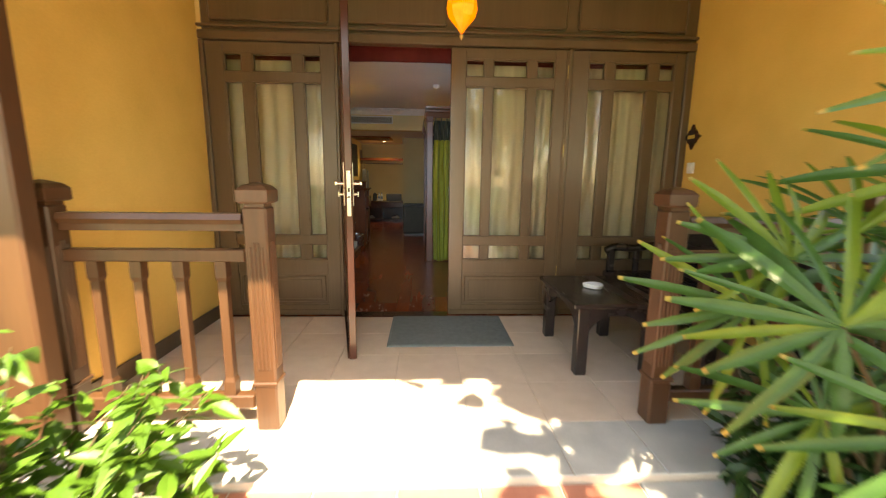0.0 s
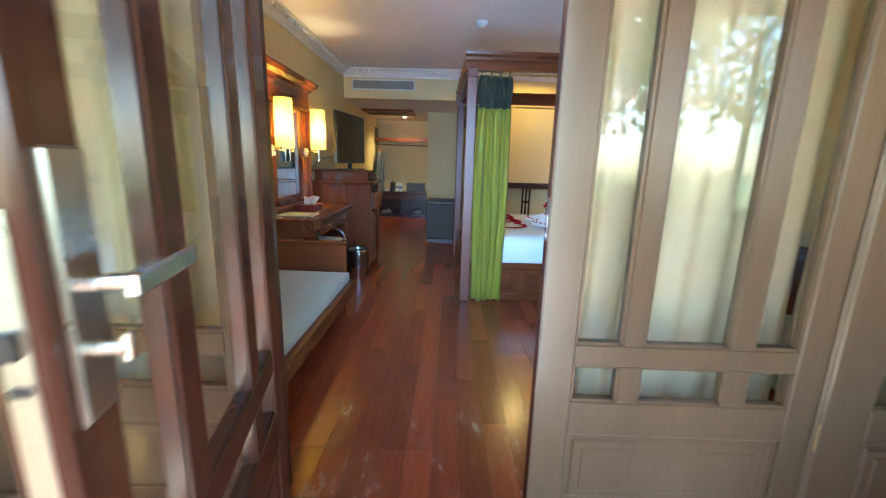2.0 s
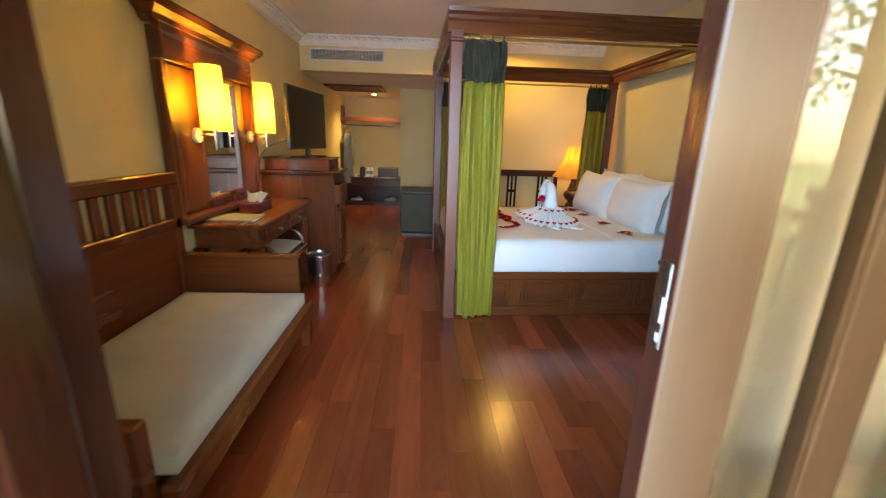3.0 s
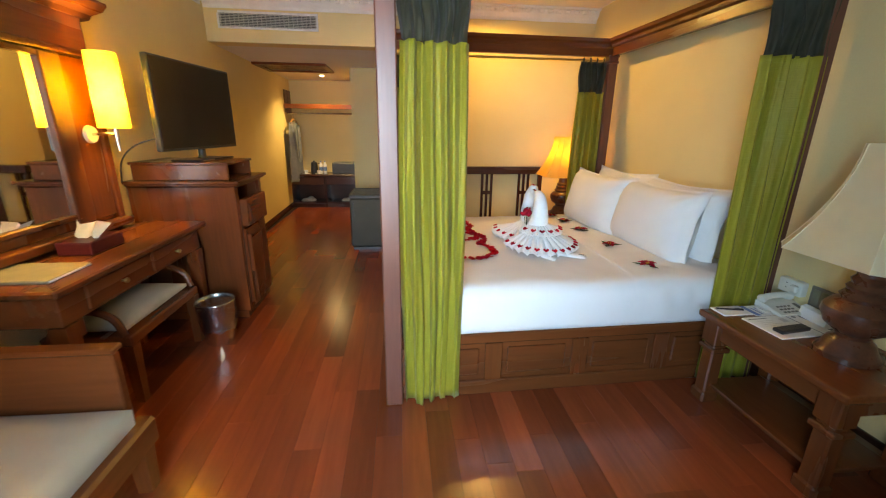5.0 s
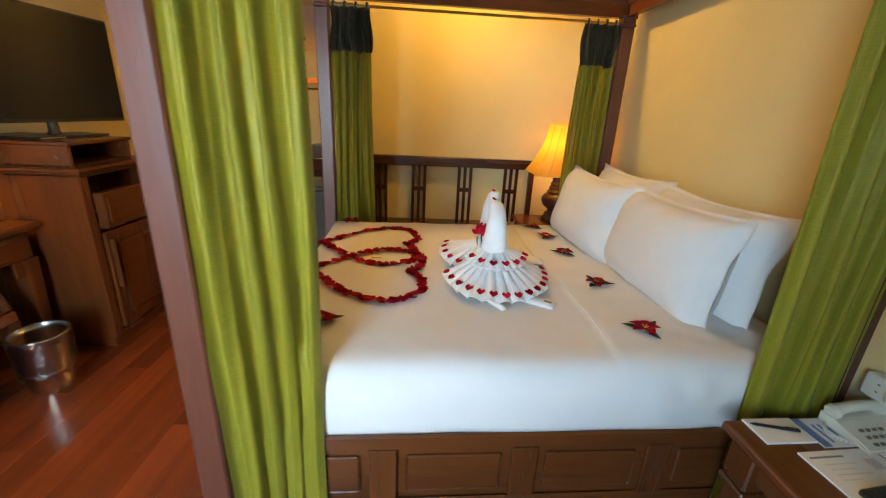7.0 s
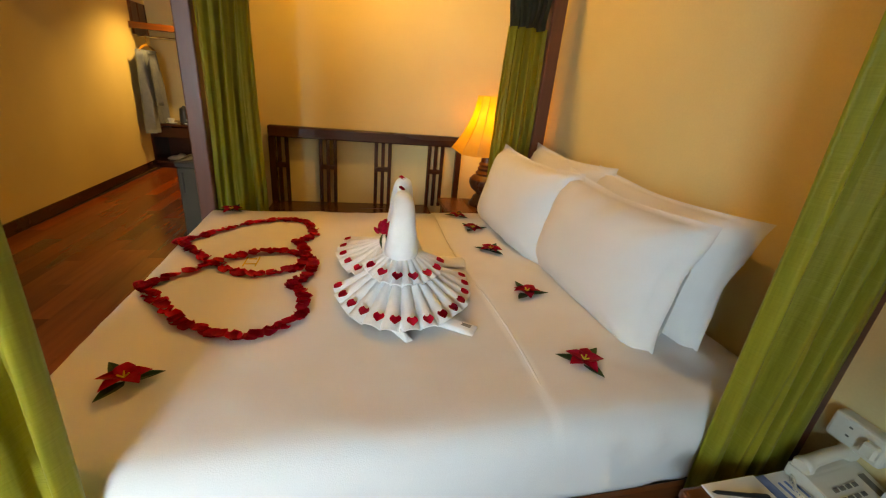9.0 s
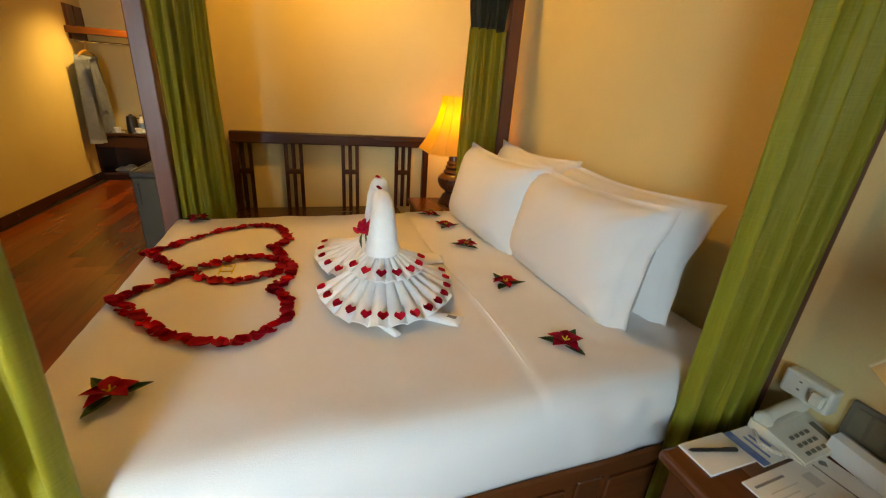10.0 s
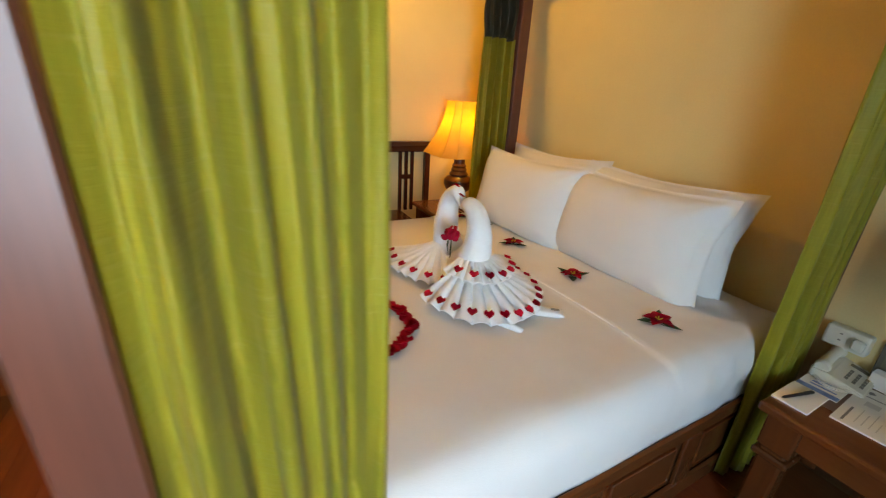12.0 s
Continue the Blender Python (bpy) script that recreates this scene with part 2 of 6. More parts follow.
def scuffed(m, near, far, tone):
    """Pale foot-worn scuffs on a floor, thickest by the door (y near) and gone past y far."""
    n, l = m.node_tree.nodes, m.node_tree.links
    b = n["Principled BSDF"]
    g, mp, no = n.new("ShaderNodeNewGeometry"), n.new("ShaderNodeMapping"), n.new("ShaderNodeTexNoise")
    mp.inputs["Scale"].default_value = (7.0, 2.6, 1.0)
    no.inputs["Scale"].default_value, no.inputs["Detail"].default_value, no.inputs["Roughness"].default_value = 1.0, 7, 0.7
    l.new(g.outputs["Position"], mp.inputs["Vector"])
    l.new(mp.outputs[0], no.inputs["Vector"])
    cut, fade, mul, xyz = n.new("ShaderNodeMapRange"), n.new("ShaderNodeMapRange"), n.new("ShaderNodeMath"), n.new("ShaderNodeSeparateXYZ")
    cut.inputs["From Min"].default_value, cut.inputs["From Max"].default_value = 0.50, 0.74
    l.new(no.outputs["Fac"], cut.inputs["Value"])
    l.new(g.outputs["Position"], xyz.inputs[0])
    fade.inputs["From Min"].default_value, fade.inputs["From Max"].default_value = far, near
    fade.inputs["To Max"].default_value = 0.32
    l.new(xyz.outputs["Y"], fade.inputs["Value"])
    mul.operation = "MULTIPLY"
    l.new(cut.outputs[0], mul.inputs[0])
    l.new(fade.outputs[0], mul.inputs[1])
    for slot, value in (("Base Color", (*tone, 1)), ("Roughness", (0.6, 0.6, 0.6, 1))):
        mx = n.new("ShaderNodeMix")
        mx.data_type = "RGBA"
        l.new(b.inputs[slot].links[0].from_socket, mx.inputs["A"])
        mx.inputs["B"].default_value = value
        l.new(mul.outputs[0], mx.inputs["Factor"])
        l.new(mx.outputs["Result"], b.inputs[slot])


scuffed(M["plank"], 0.3, 1.3, (0.33, 0.20, 0.15))


def pane_material(name, tint, base=0.035, rough=0.015):
    """Thin sheet glass: clear, with the gloss of glass."""
    m = bpy.data.materials.new(name)
    m.use_nodes = True
    n, l = m.node_tree.nodes, m.node_tree.links
    n.remove(n["Principled BSDF"])
    t, g, f, x = n.new("ShaderNodeBsdfTransparent"), n.new("ShaderNodeBsdfGlossy"), n.new("ShaderNodeLayerWeight"), n.new("ShaderNodeMixShader")
    t.inputs["Color"].default_value = (*tint, 1)
    g.inputs["Roughness"].default_value = rough
    f.inputs["Blend"].default_value = 0.5
    pw, ma = n.new("ShaderNodeMath"), n.new("ShaderNodeMath")
    pw.operation, ma.operation = "POWER", "MULTIPLY_ADD"
    l.new(f.outputs["Facing"], pw.inputs[0])
    pw.inputs[1].default_value = 4.0
    l.new(pw.outputs[0], ma.inputs[0])
    ma.inputs[1].default_value, ma.inputs[2].default_value = 0.9, base
    l.new(ma.outputs[0], x.inputs[0])
    l.new(t.outputs[0], x.inputs[1])
    l.new(g.outputs[0], x.inputs[2])
    l.new(x.outputs[0], n["Material Output"].inputs["Surface"])
    return m


def silk(name, c0, c1):
    """Slubbed silk: long soft streaks down the cloth, short thick threads across it, a soft gloss."""
    m = mat(name, c0, c1, 0.46, scale=9, fine=220, bump=0.0, grain="z", spec=0.3, sheen=0.12, trans=0.05)
    n, l = m.node_tree.nodes, m.node_tree.links
    b = n["Principled BSDF"]
    tc, mp, sl = n.new("ShaderNodeTexCoord"), n.new("ShaderNodeMapping"), n.new("ShaderNodeTexNoise")
    mp.inputs["Scale"].default_value = (9, 9, 95)
    sl.inputs["Scale"].default_value, sl.inputs["Detail"].default_value = 1.6, 4
    l.new(tc.outputs["Object"], mp.inputs["Vector"])
    l.new(mp.outputs[0], sl.inputs["Vector"])
    bp = n.new("ShaderNodeBump")
    bp.inputs["Strength"].default_value, bp.inputs["Distance"].default_value = 0.35, 0.004
    l.new(sl.outputs["Fac"], bp.inputs["Height"])
    l.new(bp.outputs[0], b.inputs["Normal"])
    ramp = n.new("ShaderNodeMapRange")
    ramp.inputs["From Min"].default_value, ramp.inputs["From Max"].default_value = 0.58, 0.78
    ramp.inputs["To Min"].default_value, ramp.inputs["To Max"].default_value = 0.0, 0.35
    l.new(sl.outputs["Fac"], ramp.inputs["Value"])
    mx = n.new("ShaderNodeMix")
    mx.data_type = "RGBA"
    l.new(b.inputs["Base Color"].links[0].from_socket, mx.inputs["A"])
    mx.inputs["B"].default_value = (0.58, 0.53, 0.14, 1)
    l.new(ramp.outputs[0], mx.inputs["Factor"])
    l.new(mx.outputs["Result"], b.inputs["Base Color"])
    return m


M["green"] = silk("olive_green_silk", (0.50, 0.455, 0.050), (0.33, 0.30, 0.030))
M["glass"] = pane_material("window_glass", (0.95, 0.97, 0.95))
M["film"] = pane_material("clear_liner_film", (0.80, 0.82, 0.82), 0.16, 0.22)
M["mirror"] = mat("silvered_mirror", (0.86, 0.87, 0.86), (0.85, 0.86, 0.85), 0.03, 1.0, bump=0)

# ---- building helpers ----
LOCAL = set()


def thing(name, x, y, z, label="", category="", group="", kind="", rz=0.0, local=False):
    ob = new(name)
    ob.empty_display_size = 0.1
    ob.matrix_basis = pose(x, y, z, 0, 0, rz)
    if local:
        LOCAL.add(ob)
    return tagged(ob, label, category, group, kind)


def part(name, bm, material, parent=None, label="", smooth=False, angle=40):
    """Links a bmesh as one mesh object, under a thing or a part where one is given; the mesh is in world metres unless the thing is local."""
    me = bpy.data.meshes.new(name)
    bmesh.ops.recalc_face_normals(bm, faces=bm.faces)
    bm.to_mesh(me)
    bm.free()
    me.materials.append(M[material])
    if smooth:
        me.shade_smooth()
        if angle < 180:
            me.set_sharp_from_angle(angle=radians(angle))
    ob = new(name, me)
    if parent is not None:
        ob.parent = parent
        if parent.type == "EMPTY" and parent not in LOCAL:
            ob.matrix_parent_inverse = parent.matrix_basis.inverted()
    if label:
        ob["label"] = label
    return ob


def solo(name, bm, material, label, category, kind="", group="", smooth=False, angle=40):
    return tagged(part(name, bm, material, None, "", smooth, angle), label, category, group, kind)


def box(bm, x0, y0, z0, x1, y1, z1, bevel=0.0, seg=1):
    r = bmesh.ops.create_cube(bm, size=1)
    vs = r["verts"]
    for v in vs:
        v.co = ((x0 + x1) / 2 + v.co.x * (x1 - x0), (y0 + y1) / 2 + v.co.y * (y1 - y0), (z0 + z1) / 2 + v.co.z * (z1 - z0))
    if bevel:
        es = list({e for v in vs for e in v.link_edges})
        bmesh.ops.bevel(bm, geom=es, offset=bevel, segments=seg, affect="EDGES", profile=0.5)
    return bm


def boxes(*rows, bevel=0.0, seg=1):
    bm = bmesh.new()
    for r in rows:
        box(bm, *r, bevel=bevel, seg=seg)
    return bm


def turned(profile, cx, cy, n=24, square=False, twist=0.0):
    """A turned (or many-sided) body from rows of radius and height."""
    bm = bmesh.new()
    rings = []
    for r, z in profile:
        ring = []
        for i in range(n):
            a = 2 * math.pi * i / n + twist
            ring.append(bm.verts.new((cx + r * math.cos(a), cy + r * math.sin(a), z)))
        rings.append(ring)
    for a, b in zip(rings, rings[1:]):
        for i in range(n):
            bm.faces.new((a[i], a[(i + 1) % n], b[(i + 1) % n], b[i]))
    if profile[0][0] > 0.0005:
        bm.faces.new(rings[0][::-1])
    if profile[-1][0] > 0.0005:
        bm.faces.new(rings[-1])
    bmesh.ops.remove_doubles(bm, verts=bm.verts, dist=0.0003)
    return bm


def tube(bm, points, radii, n=10):
    """A swept round body through points; radii: one number or one for each point."""
    pts = [Vector(p) for p in points]
    if not hasattr(radii, "__len__"):
        radii = [radii] * len(pts)
    rings, side = [], None
    for i, p in enumerate(pts):
        d = (pts[min(i + 1, len(pts) - 1)] - pts[max(i - 1, 0)]).normalized()
        if side is None:
            side = d.orthogonal().normalized()
        side = (side - d * side.dot(d)).normalized()
        up = d.cross(side)
        rings.append([bm.verts.new(p + radii[i] * (math.cos(2 * math.pi * k / n) * side + math.sin(2 * math.pi * k / n) * up)) for k in range(n)])
    for a, b in zip(rings, rings[1:]):
        for k in range(n):
            bm.faces.new((a[k], a[(k + 1) % n], b[(k + 1) % n], b[k]))
    bm.faces.new(rings[0][::-1])
    bm.faces.new(rings[-1])
    return bm


def smooth_path(points, n=6):
    """Catmull-Rom points between the given ones."""
    p = [Vector(q) for q in points]
    p = [2 * p[0] - p[1]] + p + [2 * p[-1] - p[-2]]
    out = []
    for i in range(1, len(p) - 2):
        for k in range(n):
            t = k / n
            a, b, c, d = p[i - 1], p[i], p[i + 1], p[i + 2]
            out.append(0.5 * (2 * b + (c - a) * t + (2 * a - 5 * b + 4 * c - d) * t * t + (3 * b - a - 3 * c + d) * t ** 3))
    out.append(p[-2])
    return out


def extrude_profile(bm, profile, axis, a, b):
    """A moulding: rows of (out, up) swept straight along x or y from a to b; profile in the other two axes as absolute places."""
    rows = []
    for s in (a, b):
        rows.append([bm.verts.new((s, o, u) if axis == "x" else (o, s, u)) for o, u in profile])
    n = len(profile)
    for i in range(n):
        bm.faces.new((rows[0][i], rows[0][(i + 1) % n], rows[1][(i + 1) % n], rows[1][i]))
    bm.faces.new(rows[0][::-1])
    bm.faces.new(rows[1])
    return bm


def drape(x0, x1, y, z0, z1, folds, amp, flare=0.0, seed=0, axis="x", thick=0.004, nz=26, lean=0.0, skew=0.0, curl=0.0, uneven=0.0, crease=0.0, second=0.10, stop=None, ends=0.0, ramp=True):
    """A hanging cloth in soft, uneven folds, wider towards the hem by flare; lean shifts the hem sideways."""
    rnd = random.Random(seed)
    ph = [rnd.uniform(0, 6.28) for _ in range(4)]
    bm = bmesh.new()
    nx = folds * 16
    grid = []
    for j in range(nz + 1):
        v = j / nz
        row = []
        for i in range(nx + 1):
            u = i / nx
            w = (x1 - x0) * (1 + flare * v)
            s = (x0 + x1) / 2 + (u - 0.5) * w + lean * v + 0.008 * math.sin(5 * v + ph[0] + 4 * u)
            a = amp * (0.45 + 0.55 * min(1, 3 * v) if ramp else 1) * (0.75 + 0.25 * math.sin(3.1 * u * folds / 2 + ph[1]))
            a *= 1 - ends * abs(2 * u - 1) ** 6
            th = 2 * math.pi * folds * (u + 0.018 * math.sin(4 * v + ph[2]) + uneven * math.sin(7.5 * u + ph[1] + 0.7 * v)) + ph[3]
            o = a * math.sin(th) + second * a * math.sin(2 * math.pi * folds * (1.6 if second < 0.2 else 2.7) * u + ph[0] + 2 * v)
            z = z1 + (z0 - z1) * v + 0.006 * math.sin(9 * u + ph[1]) * (v > 0.98)
            o += skew * (u - 0.5) + crease * noise.noise(Vector((s * 15 + seed, v * 2.2, 3))) * min(1, 3 * v)
            s -= curl * math.sin(2 * th) * min(1, 3 * v)
            if stop is not None and z < 0.66:
                o = min(o, stop - y - 0.012 * (z < 0.40))
            row.append(bm.verts.new((s, y + o, z) if axis == "x" else (y + o, s, z)))
        grid.append(row)
    for j in range(nz):
        for i in range(nx):
            bm.faces.new((grid[j][i], grid[j][i + 1], grid[j + 1][i + 1], grid[j + 1][i]))
    bmesh.ops.solidify(bm, geom=bm.faces[:], thickness=thick)
    return bm


def cushion_mesh(w, d, h, r=0.03, n=14, puff=0.02, seed=3):
    """A soft-edged block cushion, base at z 0, centred in x and y."""
    bm = bmesh.new()
    top, bot = [], []
    for j in range(n + 1):
        rt, rb = [], []
        for i in range(n + 1):
            u, v = 2 * i / n - 1, 2 * j / n - 1
            e = (1 - abs(u) ** 8) * (1 - abs(v) ** 8)
            x, y = u * w / 2, v * d / 2
            nz = 0.004 * noise.noise(Vector((x * 4 + seed, y * 4, seed)))
            rt.append(bm.verts.new((x, y, h - r + r * math.sqrt(max(e, 0)) + puff * (1 - u * u) * (1 - v * v) + nz)))
            rb.append(bm.verts.new((x, y, r * (1 - math.sqrt(max(e, 0))))))
        top.append(rt)
        bot.append(rb)
    for g in (top, bot):
        for j in range(n):
            for i in range(n):
                bm.faces.new((g[j][i], g[j][i + 1], g[j + 1][i + 1], g[j + 1][i]))
    for i in range(n):
        bm.faces.new((top[0][i], top[0][i + 1], bot[0][i + 1], bot[0][i]))
        bm.faces.new((top[n][i], top[n][i + 1], bot[n][i + 1], bot[n][i]))
        bm.faces.new((top[i][0], top[i + 1][0], bot[i + 1][0], bot[i][0]))
        bm.faces.new((top[i][n], top[i + 1][n], bot[i + 1][n], bot[i][n]))
    return bm


def placed(bm, m):
    bmesh.ops.transform(bm, matrix=m, verts=bm.verts)
    return bm


# ---- large structure ----
XL, XR, XP = -1.41, 2.40, -1.44        # room's left wall, right wall, porch's left wall
XC = -1.51                              # left wall at the closet
CEIL, SOFFIT = 2.52, 2.12
ww = bmesh.new()
ring = [(XL - 0.3, 0.0), (XL, 0.0), (XL, 4.6), (XC, 8.95), (XL - 0.3, 8.95)]
lo, hi = [[ww.verts.new((x, y, z)) for x, y in ring] for z in (-0.2, CEIL)]
ww.faces.new(lo[::-1])
ww.faces.new(hi)
for i in range(5):
    ww.faces.new((lo[i], lo[(i + 1) % 5], hi[(i + 1) % 5], hi[i]))
solo("wall_west", ww, "cream", "cream painted wall behind the sofa and desk", "wall", "structure")
solo("wall_east", boxes((XR, 0.06, -0.2, XR + 0.2, 5.2, CEIL)), "cream", "cream painted wall behind the bed head", "wall", "structure")
solo("wall_north", boxes((0.36, 5.0, -0.2, XR, 5.2, CEIL)), "cream", "cream painted wall beyond the bed", "wall", "structure")
solo("bulkhead", boxes((XC, 5.0, SOFFIT, 0.36, 5.2, CEIL)), "cream", "cream painted bulkhead with an air vent", "wall", "structure")
solo("wall_passage", boxes((0.36, 5.2, -0.2, 0.56, 6.5, CEIL)), "cream", "cream side wall of the passage", "wall", "structure")
solo("wall_closet_side", boxes((-0.27, 6.5, -0.2, 0.56, 8.2, CEIL)), "cream", "cream wall block beside the open closet", "wall", "structure")
solo("wall_closet_back", boxes((XC, 8.2, -0.2, 0.56, 8.95, CEIL)), "cream", "cream back wall of the open closet", "wall", "structure")
solo("ceiling", boxes((XL - 0.2, 0.06, CEIL, XR + 0.2, 9.0, CEIL + 0.15)), "white", "white painted flat ceiling", "ceiling", "structure")
solo("ceiling_passage", boxes((XC, 5.2, SOFFIT, 0.36, 6.5, SOFFIT + 0.1), (XC, 6.5, SOFFIT, -0.27, 8.2, SOFFIT + 0.1)), "white", "low white ceiling of the passage", "ceiling", "structure")
solo("wall_porch_west", boxes((XP - 0.36, -1.62, -0.2, XP, -0.003, 2.9)), "yellow", "ochre yellow plastered porch side wall", "wall", "structure")
solo("wall_porch_east", boxes((XR, -1.62, -0.2, XR + 0.3, 0.057, 2.9)), "yellow", "ochre yellow plastered porch side wall", "wall", "structure")
solo("wall_front_lintel", boxes((XL - 0.2, 0.02, 2.60, XR + 0.3, 0.057, 2.95)), "yellow", "plastered wall strip above the doors", "wall", "structure")
solo("porch_ceiling", boxes((XP - 0.36, -2.78, 2.9, XR + 0.3, 0.06, 2.96)), "door_wood", "dark timber porch ceiling", "ceiling", "structure")
eave = bmesh.new()
extrude_profile(eave, [(-2.84, 2.62), (-2.78, 2.62), (-2.78, 2.96), (0.4, 3.9), (0.4, 4.0), (-2.84, 3.02)], "x", XL - 1.2, XR + 1.2)
solo("roof", eave, "terracotta", "tiled roof slope with a deep eave over the porch", "roof", "structure")
solo("wall_back_outer", boxes((XL - 0.2, 8.96, -0.2, XR + 0.2, 9.1, 3.4)), "yellow", "plain outer wall at the back of the house", "wall", "structure")

# cornice of moulded plaster along ceiling and bulkhead
co = bmesh.new()
extrude_profile(co, [(5.0, 2.405), (4.985, 2.405), (4.98, 2.43), (4.945, 2.465), (4.935, 2.50), (4.90, 2.505), (4.90, 2.52), (5.0, 2.52)], "x", XL, XR)
extrude_profile(co, [(XL, 2.405), (XL + 0.015, 2.405), (XL + 0.02, 2.43), (XL + 0.055, 2.465), (XL + 0.065, 2.50), (XL + 0.1, 2.505), (XL + 0.1, 2.52), (XL, 2.52)], "y", 0.1, 4.9)
for i in range(44):
    x = XL + 0.12 + i * 0.09
    if x < XR - 0.05:
        box(co, x, 4.915, 2.468, x + 0.055, 4.968, 2.50, 0.008)
for i in range(53):
    y = 0.15 + i * 0.09
    if y < 4.88:
        box(co, XL + 0.032, y, 2.468, XL + 0.085, y + 0.055, 2.50, 0.008)
solo("cornice_trim", co, "stucco", "white moulded plaster cornice with small blocks", "cornice", "structure")

bb = boxes((XL, 0.1, 0, XL + 0.018, 4.6, 0.10), (0.37, 4.982, 0, XR, 5.0, 0.10), (XR - 0.018, 0.1, 0, XR, 4.98, 0.10), (-0.27, 6.482, 0, 0.36, 6.5, 0.1), bevel=0.004)
sk_b = bmesh.new()
ring = [(XL - 0.01, 4.6), (XL + 0.018, 4.6), (XC + 0.028, 7.75), (XC, 7.75)]
lo, hi = [[sk_b.verts.new((x, y, z)) for x, y in ring] for z in (0, 0.10)]
sk_b.faces.new(hi)
for i in range(4):
    sk_b.faces.new((lo[i], lo[(i + 1) % 4], hi[(i + 1) % 4], hi[i]))
solo("baseboard_passage", sk_b, "dark_x", "dark wooden skirting board along the passage", "skirting", "structure")
solo("baseboard", bb, "dark_x", "dark wooden skirting board along the walls", "skirting", "structure")
solo("baseboard_porch", boxes((XP, -1.5, 0, XP + 0.014, -0.02, 0.11), (XR - 0.014, -1.5, 0, XR, -0.02, 0.11), bevel=0.004), "door_wood", "brown skirting along the porch walls", "skirting", "structure")

# ground outside
solo("ground", boxes((-60, -80, -0.5, 60, 60, -0.203)), "soil", "bare garden soil beside the path and round the house", "ground", "structure")
lawn = solo("yard", boxes((-60, -80, -0.20, 60, -3.3, -0.165), ), "grass", "short green lawn behind the path", "lawn", "structure")
porch_floor = solo("floor_porch", boxes((XP, -1.90, -0.2, XR, -0.002, -0.006)), "grout", "beige tiled porch floor", "floor", "structure")
# beyond y -3.3 the path is unseen, carried on for its warm bounce light
path_bed = solo("path", boxes((-0.81, -8.95, -0.195, 1.125, -1.904, -0.038)), "grout", "terracotta tiled garden path", "path", "structure")
solo("path_border", boxes((1.128, -8.95, -0.195, 1.50, -1.904, -0.03), (-1.16, -8.95, -0.195, -0.813, -1.904, -0.03), bevel=0.006), "stone", "grey stone border along the terracotta path", "border", "structure")
floor_room = solo("floor", boxes((XL, 0.0, -0.2, XR, 5.0, -0.005), (XC, 5.0, -0.2, 0.36, 8.2, -0.005)), "subfloor", "polished reddish wooden board floor", "floor", "structure")

# column at the wall's end
col = boxes((XP - 0.38, -1.72, -0.2, XP + 0.172, -1.622, 2.9), bevel=0.012)
solo("column", col, "post_wood", "brown timber column at the end of the porch wall", "column", "structure")

# ---- door front: frame, four leaves ----
frame_bm = boxes((XP + 0.002, -0.01, 0.0, -1.403, 0.075, 2.17), (-0.437, -0.004, 0, -0.409, 0.07, 2.17), (1.383, -0.004, 0, 1.417, 0.07, 2.17), (2.335, -0.01, 0, XR - 0.002, 0.075, 2.17), bevel=0.006)
box(frame_bm, XP + 0.002, -0.02, 2.17, XR - 0.002, 0.075, 2.235, 0.008)
box(frame_bm, XP + 0.002, -0.03, 2.255, XR - 0.002, 0.06, 2.275, 0.006)
box(frame_bm, XP + 0.002, 0.012, 2.235, XR - 0.002, 0.055, 2.62, 0.0)
for x0, x1 in ((-1.36, -0.47), (-0.37, 0.43), (0.50, 1.36), (1.44, 2.31)):
    box(frame_bm, x0, -0.006, 2.30, x1, 0.014, 2.56, 0.02)
box(frame_bm, XP + 0.002, -0.03, 2.56, XR - 0.002, 0.055, 2.62, 0.008)
door_frame = solo("door_frame", frame_bm, "door_wood", "brown timber frame round the four-leaf doors", "door frame", "structure")
solo("door_jamb", boxes((-0.437, 0.072, 0.013, -0.409, 0.15, 2.17), bevel=0.003), "door_edge", "dark red timber jamb of the open doorway", "door frame", "structure")
solo("threshold", boxes((-0.412, -0.03, 0.0, 0.46, 0.09, 0.012), bevel=0.004), "door_edge", "worn wooden threshold of the open doorway", "threshold", "structure")


C3 = ((0.115, 0.265), (0.33, 0.605), (0.675, 0.82))


